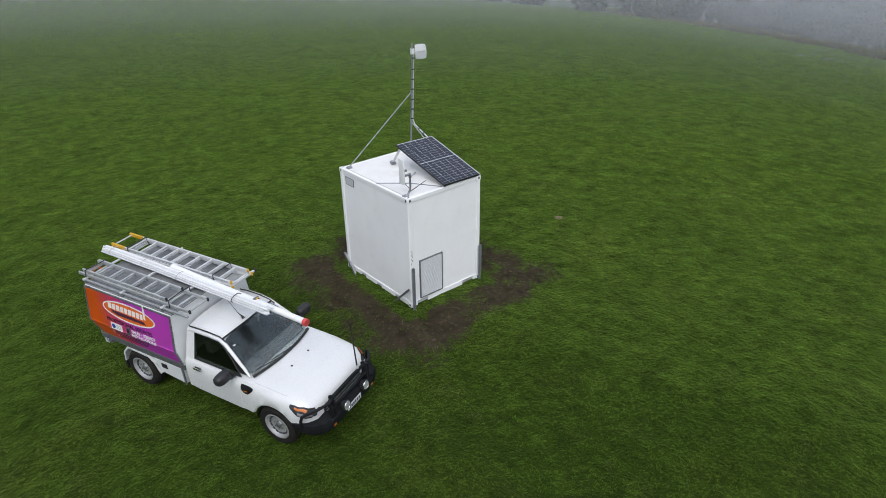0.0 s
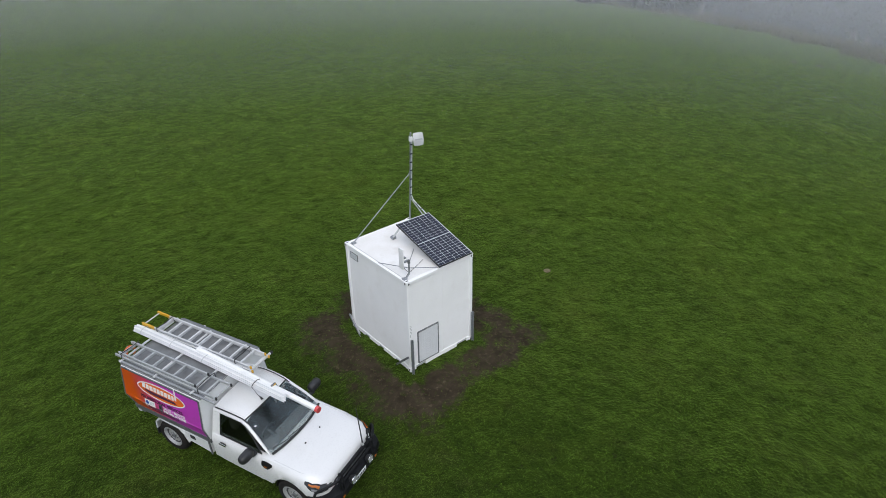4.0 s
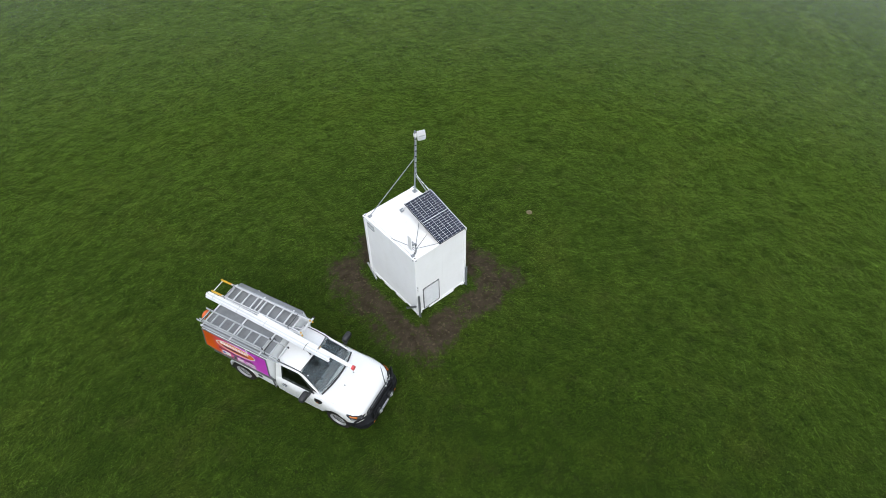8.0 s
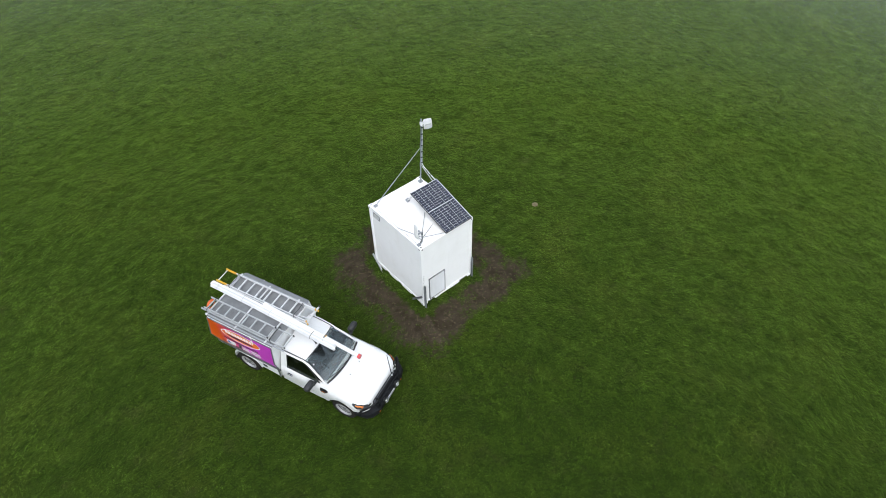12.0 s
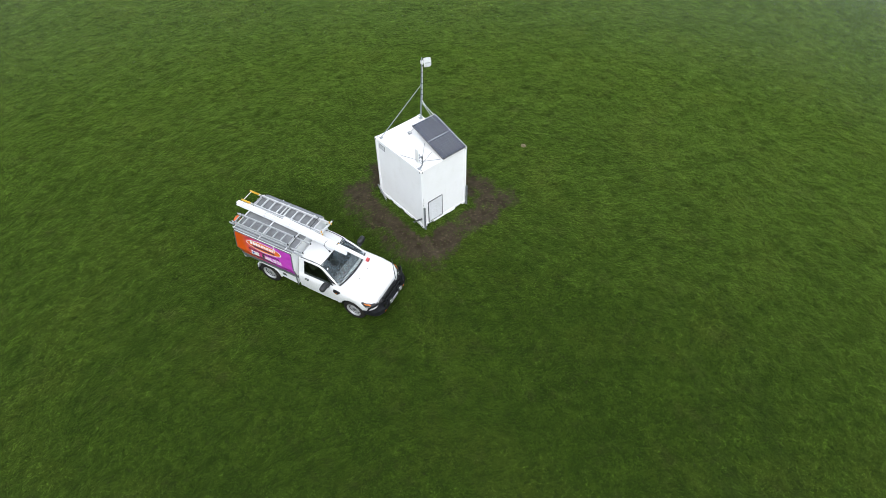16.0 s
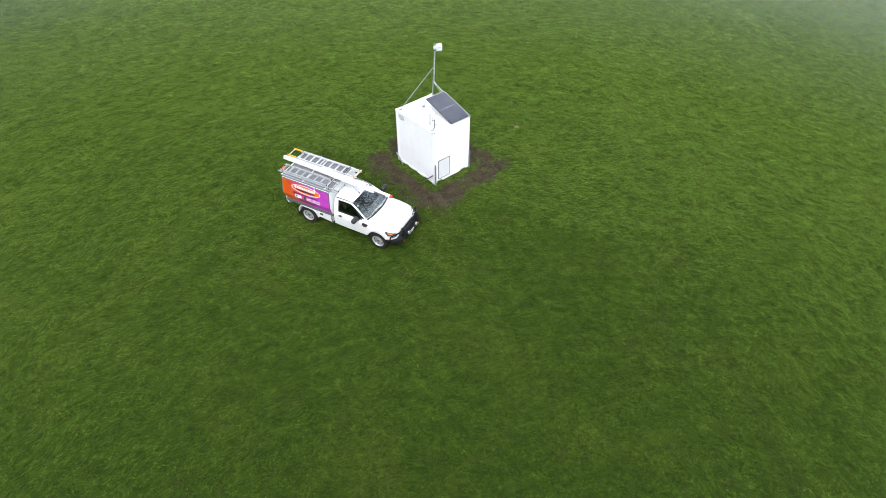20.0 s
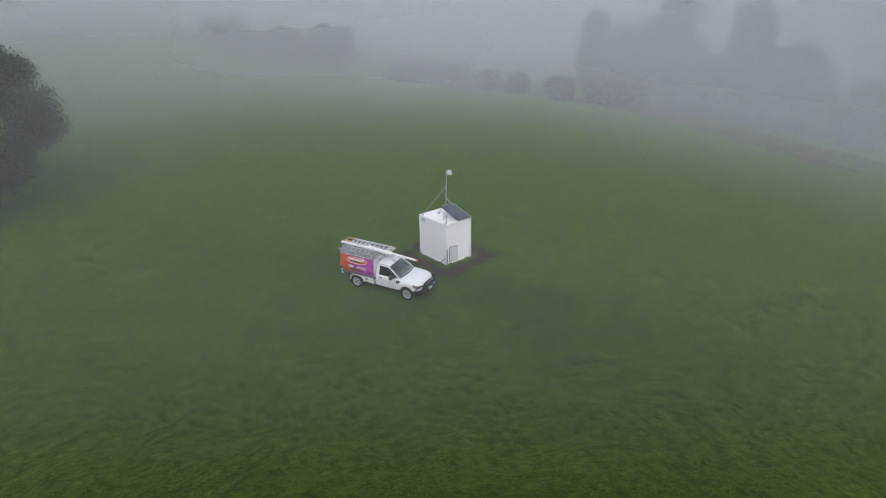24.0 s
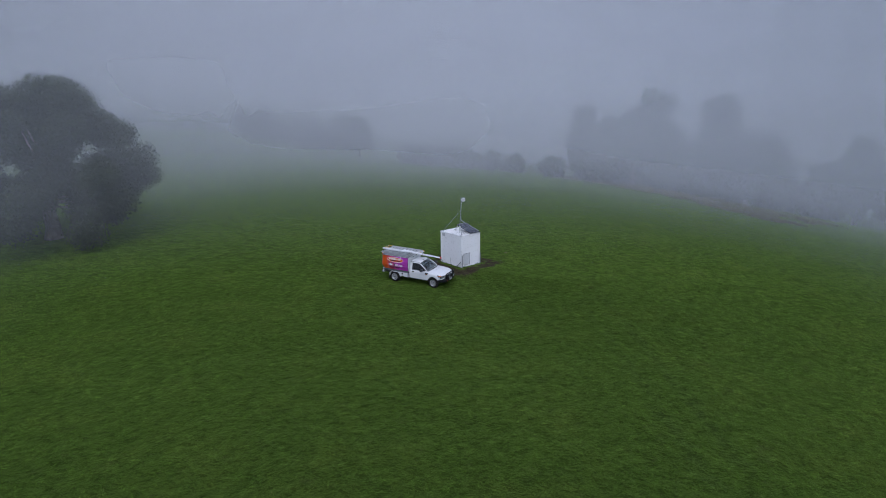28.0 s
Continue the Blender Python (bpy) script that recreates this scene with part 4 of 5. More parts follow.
for s in (-1, 1):
    p = [(-0.53, s * 0.742, 1.125), (-0.62, s * 0.725, 1.215), (-0.86, s * 0.68, 1.395), (-1.08, s * 0.635, 1.54), (-1.20, s * 0.630, 1.60), (-1.45, s * 0.640, 1.622), (-1.70, s * 0.645, 1.62), (-1.90, s * 0.64, 1.60)]
    part("pillar", tube(p, [0.014, 0.028, 0.034, 0.034, 0.034, 0.034, 0.036, 0.036], 8), "truck_paint", truck)
    part("roof_gutter", tube([(x, y * 0.965, z + 0.042) for x, y, z in p[3:]], 0.012, 6), "black_plastic", truck, "black roof drip moulding")
    rear = [(-1.90, s * 0.655, 1.62), (-1.74, s * 0.655, 1.62), (-1.74, s * 0.80, 1.10), (-1.93, s * 0.82, 1.10)]
    part("quarter_panel", plate(rear, (0, -s, 0), 0.05, bevel=0.01), "truck_paint", truck)
    glass = [(-0.68, s * 0.795, 1.125), (-0.88, s * 0.725, 1.335), (-1.10, s * 0.668, 1.515), (-1.20, s * 0.655, 1.575), (-1.74, s * 0.66, 1.595), (-1.74, s * 0.798, 1.125)]
    g = part("side_window", plate(glass, (0, -s, 0), 0.006), "tinted_glass", truck, "dark tinted side window")
    g.visible_shadow = False
    part("window_trim", tube(glass + glass[:1], 0.011, 6), "black_plastic", g)
part("cab_rear", plate([(-1.94, -0.82, 1.08), (-1.94, 0.82, 1.08), (-1.92, 0.655, 1.64), (-1.92, -0.655, 1.64)], (1, 0, 0), 0.04), "truck_paint", truck)
# inside the cab; an added dark deck at sill height stands in for its dim depth
part("cab_dark_deck", box((-1.88, -0.74, 1.133), (-0.62, 0.74, 1.142), 0.002), "black_plastic", truck, "dark deck at sill height that stands in for the dim lower cab")
part("dashboard", box((-0.80, -0.66, 1.135), (-0.52, 0.66, 1.185), 0.02), "dark_cloth", truck)
for s in (-1, 1):
    seat = part("seat", box((-1.66, s * 0.36 - 0.24, 1.14), (-1.50, s * 0.36 + 0.24, 1.40), 0.05, seg=2), "pale_cloth", truck, "grey cloth seat back")
    part("headrest", box((-1.64, s * 0.36 - 0.12, 1.41), (-1.54, s * 0.36 + 0.12, 1.54), 0.035, seg=2), "dark_cloth", seat)
wheel_ring = [(-0.88 + 0.05 * math.sin(a), -0.36 + 0.18 * math.cos(a), 1.25 + 0.16 * math.sin(a)) for a in np.linspace(0, math.tau, 21)]
sw = part("steering_wheel", tube(wheel_ring, 0.015, 6), "black_plastic", truck)
part("column", tube([(-0.88, -0.36, 1.25), (-0.70, -0.36, 1.17)], 0.035, 8), "black_plastic", sw)
part("sun_visor", box((-1.20, 0.12, 1.585), (-1.08, 0.50, 1.60), 0.006), "pale_cloth", truck)
part("rear_view_mirror", box((-1.06, -0.10, 1.50), (-1.03, 0.12, 1.56), 0.01), "black_plastic", truck)
# roof aerial and bonnet jets
part("roof_aerial", tube([(-1.20, -0.06, 1.69), (-1.30, -0.05, 1.74), (-1.62, 0.02, 1.93)], [0.012, 0.005, 0.003], 8), "black_plastic", truck, "black roof whip aerial")
part("aerial_base", tube([(-1.17, -0.07, 1.678), (-1.22, -0.06, 1.715)], [0.03, 0.014], 10), "black_plastic", truck)
for y in (-0.22, 0.22):
    part("washer_jet", box((-0.10, y - 0.014, 1.130), (-0.07, y + 0.014, 1.153), 0.003), "black_plastic", truck)
for s in (-1, 1):
    crease = [(x, s * lerp_table(HULL, x)[1] * (0.985 if x < 0.3 else 0.96), lerp_table(HULL, x)[2] + 0.012) for x in (-0.40, -0.2, 0.0, 0.2, 0.4, 0.55)]
    part("bonnet_gap", tube(crease, 0.004, 5), "plate_grey", truck, "thin shut line of the bonnet")

# front: grille, lamps, bumper
LAMP = [(0.36, 0.99, 0.965), (0.44, 0.98, 0.895), (0.50, 0.966, 0.85), (0.57, 0.95, 0.82), (0.63, 0.925, 0.80), (0.685, 0.90, 0.795), (0.725, 0.87, 0.80), (0.742, 0.855, 0.81)]


def side_at(x, z):
    """Half the body's width at a length and height."""
    side = hull_side(x)[1:7]
    return float(np.interp(z, [h for _, h in side], [y for y, _ in side]))


def lamp_skin(name, rows, lift, s, mat, parent, label=""):
    """A curved lamp piece that follows the body's corner, from rows of length, upper and lower height."""
    skin = []
    for x, hi, lo in rows:
        skin.append([(x + lift * 0.6, s * (side_at(x, hi + (lo - hi) * f) + lift + 0.008 * math.sin(math.pi * f)), hi + (lo - hi) * f) for f in (0, 0.25, 0.5, 0.75, 1)])
    bm = loft(skin)
    bmesh.ops.solidify(bm, geom=bm.faces[:], thickness=0.006)
    return part(name, bm, mat, parent, label)


part("grille", box((0.58, -0.51, 0.64), (0.772, 0.51, 0.855), 0.03), "black_plastic", truck, "black front grille")
for z in (0.71, 0.77, 0.82):
    part("grille_bar", box((0.766, -0.48, z), (0.784, 0.48, z + 0.022), 0.005), "dark_steel", truck)
for s in (-1, 1):
    lamp = lamp_skin("headlight", LAMP, 0.008, s, "lamp_dark", truck, "clear headlight with an orange strip")
    lamp_skin("indicator", [(x, a, a - 0.030) for x, a, b in LAMP[1:5]], 0.016, s, "amber", lamp)
    lamp_skin("lamp_surround", [(x, a + 0.012, b - 0.016) for x, a, b in LAMP], 0.003, s, "black_plastic", lamp, "black lamp surround")
    lamp_skin("lens", [(0.51, 0.912, 0.86), (0.57, 0.90, 0.835), (0.63, 0.88, 0.825), (0.68, 0.862, 0.82), (0.71, 0.85, 0.825)], 0.020, s, "lamp_clear", lamp, "clear lens")
    v = lamp_skin("fender_vent", [(-0.64, 1.05, 0.95), (-0.58, 1.055, 0.905), (-0.50, 1.055, 0.90), (-0.44, 1.05, 0.95), (-0.385, 1.04, 1.01)], 0.008, s, "black_plastic", truck, "black side vent with an orange marker")
    part("side_marker", box((-0.57, s * (side_at(-0.53, 0.96) + 0.017) - 0.003, 0.945), (-0.49, s * (side_at(-0.53, 0.96) + 0.017) + 0.003, 0.965), 0.002), "amber", v)
part("bumper", box((0.50, -0.76, 0.46), (0.80, 0.76, 0.655), 0.05, seg=3), "bar_paint", truck)
# bull bar
bar = part("bull_bar", box((0.725, -0.62, 0.48), (0.965, 0.62, 0.68), 0.05, seg=3), "bar_paint", truck, "heavy black steel bull bar")
for s in (-1, 1):
    rows = [[(x, s * y, z0), (x + 0.02, s * (y + 0.02), (z0 + z1) / 2), (x, s * y, z1), (x - 0.20 * q, s * (y - 0.22), z1), (x - 0.20 * q, s * (y - 0.22), z0)] for x, y, z0, z1, q in ((0.945, 0.60, 0.50, 0.71, 1), (0.885, 0.76, 0.50, 0.71, 0.9), (0.745, 0.87, 0.51, 0.70, 0.6), (0.505, 0.918, 0.53, 0.68, 0.2), (0.395, 0.918, 0.57, 0.66, 0.0))]
    part("bar_wing", loft(rows, close=True, cap=True), "bar_paint", bar)
    hoop = [(0.925, s * 0.50, 0.62), (0.915, s * 0.53, 0.92), (0.895, s * 0.57, 0.99), (0.825, s * 0.72, 0.98), (0.705, s * 0.865, 0.945), (0.64, s * 0.915, 0.90), (0.605, s * 0.925, 0.80), (0.595, s * 0.915, 0.60)]
    part("lamp_hoop", tube(hoop, 0.026, 10), "bar_paint", bar)
    part("upright", plate([(0.855, s * 0.44, 0.58), (0.955, s * 0.44, 0.58), (0.955, s * 0.44, 0.98), (0.895, s * 0.44, 1.09), (0.835, s * 0.44, 1.06)], (0, s, 0), 0.035, bevel=0.006), "bar_paint", bar)
    sp = part("spot_lamp", tube([(0.945, s * 0.27, 0.77), (1.005, s * 0.27, 0.77), (1.04, s * 0.27, 0.77)], [0.055, 0.088, 0.088], 20), "black_plastic", bar, "round driving lamp")
    part("lens", tube([(1.038, s * 0.27, 0.77), (1.045, s * 0.27, 0.77)], 0.076, 20), "lamp_clear", sp, "clear lens")
    part("rim", tube([(1.042, s * 0.27 + 0.08 * math.cos(a), 0.77 + 0.08 * math.sin(a)) for a in np.linspace(0, math.tau, 21)], 0.009, 6), "chrome", sp)
    part("bar_indicator", box((0.957, s * 0.53 - 0.03, 0.53), (0.971, s * 0.53 + 0.03, 0.57), 0.004), "amber", bar, "amber bar indicator")
part("top_tube", tube([(0.895, -0.55, 0.97), (0.895, -0.42, 1.03), (0.895, 0, 1.04), (0.895, 0.42, 1.03), (0.895, 0.55, 0.97)], 0.03, 12), "bar_paint", bar)
part("mid_tube", tube([(0.925, -0.52, 0.87), (0.925, 0.52, 0.87)], 0.022, 10), "bar_paint", bar)
np_ = part("number_plate", box((0.967, -0.185, 0.535), (0.977, 0.185, 0.645), 0.004), "plate_white", bar, "white number plate")
for k in range(6):
    part("writing_bar", box((0.9775, -0.15 + k * 0.053, 0.56), (0.9795, -0.115 + k * 0.053, 0.62)), "ink", np_)
whip = part("whip_aerial", tube([(0.875, 0.30, 1.06), (0.855, 0.30, 1.55), (0.825, 0.31, 2.02)], [0.014, 0.011, 0.008], 8), "black_plastic", bar, "tall black whip aerial")
part("aerial_spring", tube([(0.885, 0.295, 1.03), (0.875, 0.30, 1.12)], 0.022, 10), "plate_grey", whip)

# wheels
TYRE = [(0.245, -0.10), (0.30, -0.122), (0.345, -0.115), (0.372, -0.085), (0.378, -0.03), (0.378, 0.03), (0.372, 0.085), (0.345, 0.115), (0.30, 0.122), (0.245, 0.10)]
RIM = [(0.0, -0.055), (0.06, -0.058), (0.07, -0.045), (0.12, -0.04), (0.175, -0.055), (0.20, -0.07), (0.215, -0.10), (0.235, -0.112), (0.25, -0.108), (0.25, 0.09)]
tyre_mesh, rim_mesh = finish(revolve(TYRE, 32), "tyre", "rubber"), finish(revolve(RIM, 28), "rim", "steel_rim")
# solid dark blocks stand in for shade in the rim's openings
slot_mesh = finish(box((-0.030, -0.070, -0.020), (0.030, -0.05, 0.020), 0.008), "rim_slot_shade", "ink")
lug_mesh = finish(tube([(0, -0.075, 0), (0, -0.05, 0)], 0.013, 6), "wheel_nut", "chrome")
block = finish(box((-0.03, -0.055, 0.374), (0.03, -0.012, 0.388), 0.004), "tread_block", "rubber")
for x, y, s in ((0, -0.775, 1), (0, 0.775, -1), (-3.22, -0.775, 1), (-3.22, 0.775, -1)):
    w = part("wheel", tyre_mesh, "rubber", truck, "black tyre on a silver steel rim", m=pose(x, y, 0.375, 0, 0, 0 if s > 0 else 180))
    part("rim", rim_mesh, "steel_rim", w)
    for k in range(16):
        part("rim_slot_shade", slot_mesh, "ink", w, m=Matrix.Rotation(k * math.tau / 16, 4, "Y") @ pose(0, 0, 0.182))
    for k in range(6):
        part("wheel_nut", lug_mesh, "chrome", w, m=Matrix.Rotation(k * math.tau / 6, 4, "Y") @ pose(0, 0, 0.085))
    part("hub_cap", tube([(0, -0.085, 0), (0, -0.05, 0)], [0.045, 0.055], 14), "dark_steel", w)
    for k in range(28):
        for q, d in ((1, 0.0), (-1, 0.5)):
            part("tread_block", block, "rubber", w, m=Matrix.Rotation((k + d) * math.tau / 28, 4, "Y") @ Matrix.Diagonal((1, q, 1, 1)))
for x in (0, -3.22):
    part("axle", tube([(x, -0.70, 0.375), (x, 0.70, 0.375)], 0.06, 10), "dark_steel", truck)
for s in (-0.40, 0.40):
    part("chassis_rail", box((-4.15, s - 0.045, 0.48), (-1.6, s + 0.045, 0.62), 0.01), "dark_steel", truck)

# tray and canopy
part("tray_deck", box((-4.18, -0.87, 0.80), (-1.99, 0.87, 0.915), 0.012), "dark_steel", truck)
part("tray_cross", box((-4.2, -0.80, 0.62), (-4.05, 0.80, 0.80), 0.01), "dark_steel", truck)
for s in (-1, 1):
    part("under_box", plate([(-2.06, s * 0.865, 0.80), (-2.78, s * 0.865, 0.80), (-2.70, s * 0.865, 0.52), (-2.06, s * 0.865, 0.46)], (0, -s, 0), 0.30, bevel=0.01), "canopy_white", truck, "white under-tray tool box")
    part("latch", box((-2.62, s * 0.868 - 0.008, 0.64), (-2.48, s * 0.868 + 0.008, 0.74), 0.006), "black_plastic", truck)
    part("flap_edge", box((-2.09, s * 0.87 - 0.012, 0.44), (-2.05, s * 0.87 + 0.012, 0.90), 0.004), "dark_steel", truck)
    mg = [(-2.80, s * 0.87, 0.66), (-2.92, s * 0.87, 0.78), (-3.50, s * 0.87, 0.80), (-3.66, s * 0.87, 0.62), (-3.70, s * 0.87, 0.40), (-3.67, s * 0.87, 0.40), (-3.62, s * 0.87, 0.62), (-3.47, s * 0.87, 0.765), (-2.95, s * 0.87, 0.745), (-2.83, s * 0.87, 0.64), (-2.72, s * 0.87, 0.44), (-2.76, s * 0.87, 0.44)]
    part("mudguard", plate(mg, (0, -s, 0), 0.28), "canopy_white", truck, "white mudguard")
    part("mud_flap", box((-3.72, s * 0.75 - 0.12, 0.20), (-3.70, s * 0.75 + 0.12, 0.48), 0.003), "black_plastic", truck)
    t = part("tail_lamp", box((-4.34, s * 0.62 - 0.12, 0.66), (-4.28, s * 0.62 + 0.12, 0.74), 0.008), "red_plastic", truck)
    part("rear_stay", plate([(-4.28, s * 0.80, 0.92), (-4.08, s * 0.80, 0.92), (-4.16, s * 0.80, 0.60), (-4.24, s * 0.80, 0.60)], (0, -s, 0), 0.03), "canopy_white", truck)
part("rear_step", box((-4.44, -0.70, 0.52), (-4.24, 0.70, 0.62), 0.02), "dark_steel", truck)

SEC = [(0.855, 0.915), (0.925, 1.26), (0.835, 1.955), (0.80, 1.985)]


def canopy_ring(xs):
    right = [(x, -y, z) for x, (y, z) in zip(xs, SEC)]
    return right + [(x, -y, z) for x, y, z in right[::-1]]


bm = loft([canopy_ring((-4.06, -4.22, -4.19, -4.18)), canopy_ring((-3.0,) * 4), canopy_ring((-1.99,) * 4)], close=True, cap=True)
canopy = part("canopy", bm, "canopy_white", truck, "white tray-back canopy body", sharp=0.2)
tail = [[(-4.06, -0.855, 0.915), (-4.23, -0.925, 1.26), (-4.20, -0.835, 1.955)], [(-4.06, 0.855, 0.915), (-4.23, 0.925, 1.26), (-4.20, 0.835, 1.955)]]
bm = loft(tail)
bmesh.ops.solidify(bm, geom=bm.faces[:], thickness=0.02)
part("tail_panel", bm, "livery", canopy, "orange rear panel")
part("canopy_roof", box((-4.21, -0.825, 1.955), (-1.985, 0.825, 1.99), 0.012), "deck_grey", canopy, "grey aluminium canopy roof")
for s in (-1, 1):
    o = s * 0.012
    lowy, midy, topy = s * 0.857 + o, s * 0.927 + o, s * 0.838 + o
    rows = [[(-4.05, lowy, 0.935), (-4.22, midy, 1.26), (-4.185, topy, 1.945)]]
    for f in np.linspace(0, 1, 7)[1:]:
        rows.append([(-4.05 + f * 2.03, lowy, 0.935), (-4.22 + f * 2.20, midy, 1.26), (-4.185 + f * 2.165, topy, 1.945)])
    bm = loft(rows)
    bmesh.ops.solidify(bm, geom=bm.faces[:], thickness=0.008)
    side = part("side_door", bm, "livery", canopy, "lift-up side door in orange and magenta vinyl with white graphics", sharp=0.1)
    edge = [rows[0][0], rows[0][1], rows[0][2], rows[-1][2], rows[-1][1], rows[-1][0], rows[0][0]]
    for p, q in zip(edge, edge[1:]):
        part("door_seal", beam(p, q, 0.030, 0.022, up=(0, s, 0.1)), "dark_steel", side)
    k = (1.945 - 1.26) / (topy - midy)
    up = Vector((0, topy - midy, 1.945 - 1.26)).normalized()
    ax = Vector((-s, 0, 0))
    out = ax.cross(up) if s > 0 else ax.cross(up)
    # a frame on the door: right along the writing, up, outwards; its origin is the kink's middle
    fr = Matrix.Translation((-3.10, midy, 1.26)) @ Matrix((ax, up, ax.cross(up))).transposed().to_4x4()

    def flat(pts, lift, mat, name, label=""):
        return part(name, plate([(x, y, 0.002) for x, y in pts], (0, 0, 1), lift), mat, side, label, m=fr)

    def ring(cx, cy, a, b, w, lift, mat, name, tilt=0.0, label=""):
        bm = bmesh.new()
        rr = []
        for q in range(49):
            t = q * math.tau / 48
            row = []
            for e in (0, w):
                x, y = (a - e) * math.cos(t), (b - e) * math.sin(t)
                row.append((cx + x, cy + y + tilt * x, lift))
            rr.append(row)
        return part(name, loft(rr, bm), mat, side, label, m=fr)

    def oval(cx, cy, a, b, lift, mat, name, label=""):
        return flat([(cx + a * math.cos(t), cy + b * math.sin(t)) for t in np.linspace(0, math.tau, 33)[:-1]], lift, mat, name, label)

    oval(0.02, 0.43, 0.65, 0.175, 0.004, "orange_plastic", "emblem_ground", "orange oval emblem")
    ring(0.02, 0.43, 0.67, 0.192, 0.03, 0.008, "sign_white", "emblem_ring", label="white oval emblem outline")
    # the emblem's word as plain blocks
    x = -0.50
    for w in (0.085, 0.075, 0.085, 0.075, 0.075, 0.075, 0.075, 0.075, 0.06):
        flat([(x, 0.42), (x + w, 0.42), (x + w + 0.008, 0.53), (x + 0.008, 0.53)], 0.008, "sign_white", "emblem_block")
        x += w + 0.026
    flat([(-0.45, 0.40), (0.40, 0.385), (0.45, 0.33), (-0.30, 0.32), (-0.42, 0.36)], 0.006, "sign_dark", "emblem_swoosh")
    flat([(0.42, 0.44), (0.46, 0.44), (0.455, 0.74), (0.425, 0.74)], 0.010, "sign_white", "emblem_tower", "white tower shape")
    flat([(-0.52, -0.02), (-0.23, -0.02), (-0.23, 0.115), (-0.52, 0.115)], 0.005, "sign_white", "badge", "white badge with a blue mark")
    oval(-0.45, 0.05, 0.045, 0.045, 0.009, "sign_blue", "badge_mark")
    for y in (0.075, 0.045, 0.015):
        flat([(-0.38, y), (-0.26, y), (-0.26, y + 0.014), (-0.38, y + 0.014)], 0.008, "plate_grey", "writing_bar")
    flat([(-0.095, -0.02), (-0.015, -0.02), (-0.015, 0.13), (-0.095, 0.13)], 0.016, "dark_steel", "door_lock", "dark recessed paddle lock")
    flat([(-0.08, 0.03), (-0.03, 0.03), (-0.03, 0.11), (-0.08, 0.11)], 0.02, "black_plastic", "lock_paddle")

    def words(text, cx, cy, size, mat):
        c = bpy.data.curves.new("lettering", "FONT")
        c.body, c.size, c.align_x, c.extrude, c.offset = text, size, "CENTER", 0.0015, 0.002
        tmp = bpy.data.objects.new("lettering", c)
        me = bpy.data.meshes.new_from_object(tmp)
        bpy.data.objects.remove(tmp)
        me.materials.clear()
        me.materials.append(M[mat])
        return part("lettering", me, mat, side, "lettering", m=fr @ Matrix.Translation((cx, cy, 0.006)))

    words("PROFESSIONAL SERVICES", -0.02, 0.135, 0.105, "sign_dark")
    words("SALES - SERVICE", 0.32, 0.055, 0.085, "sign_white")
    words("INSTALLATIONS", 0.32, -0.025, 0.085, "sign_white")
    # lower face with the list as bars
    dn = Vector((0, lowy - midy, 0.935 - 1.26)).normalized()
    f2 = Matrix.Translation((-3.10, midy, 1.26)) @ Matrix((ax, -dn, ax.cross(-dn))).transposed().to_4x4()
    for q, (x0, x1) in enumerate(((-0.55, 0.42), (-0.50, 0.38), (-0.50, 0.36), (-0.42, 0.30))):
        y = -0.055 - q * 0.052
        part("writing_bar", box((x0, y, 0.001), (x1, y + 0.022, 0.004)), "sign_dark", side, m=f2)
        part("bullet", box((x0 - 0.06, y, 0.001), (x0 - 0.035, y + 0.022, 0.004)), "sign_white", side, m=f2)
    part("crease", beam((-4.21, midy + s * 0.001, 1.26), (-2.02, midy + s * 0.001, 1.26), 0.010, 0.008, up=(0, s, 0)), "livery", side)
    part("gas_strut", tube([(-4.2, s * 0.85, 1.93), (-4.05, s * 0.845, 1.96)], 0.012, 8), "dark_steel", canopy)

# roof rack
rack = part("roof_rack", beam((-4.24, -0.80, 2.045), (-1.60, -0.80, 2.045), 0.035, 0.035), "dull_aluminium", truck, "aluminium roof rack rails")
part("rack_rail", beam((-4.24, 0.68, 2.035), (-1.60, 0.68, 2.035), 0.035, 0.035), "dull_aluminium", rack)
for x in (-4.18, -3.2, -2.2):
    part("rack_bar", beam((x, -0.84, 2.06), (x, 0.72, 2.06), 0.04, 0.03), "aluminium", rack)
    for s in (-1, 1):
        part("rack_foot", box((x - 0.03, (0.68 if s > 0 else -0.80) - 0.025, 1.98), (x + 0.03, (0.68 if s > 0 else -0.80) + 0.025, 2.022), 0.005), "dark_steel", rack)
part("rack_bar", beam((-1.58, -0.10, 2.06), (-1.58, 0.74, 2.06), 0.045, 0.04), "aluminium", rack)
part("bar_end", box((-1.61, 0.74, 2.03), (-1.55, 0.79, 2.09), 0.006), "black_plastic", rack)
part("rack_arm", beam((-1.99, 0.30, 1.975), (-1.58, 0.34, 2.045), 0.035, 0.03), "aluminium", rack)
part("gusset", plate([(-1.99, 0.60, 1.985), (-1.60, 0.60, 2.045), (-1.99, 0.60, 2.13)], (0, 1, 0), 0.006), "canopy_white", rack, "white triangular gusset")


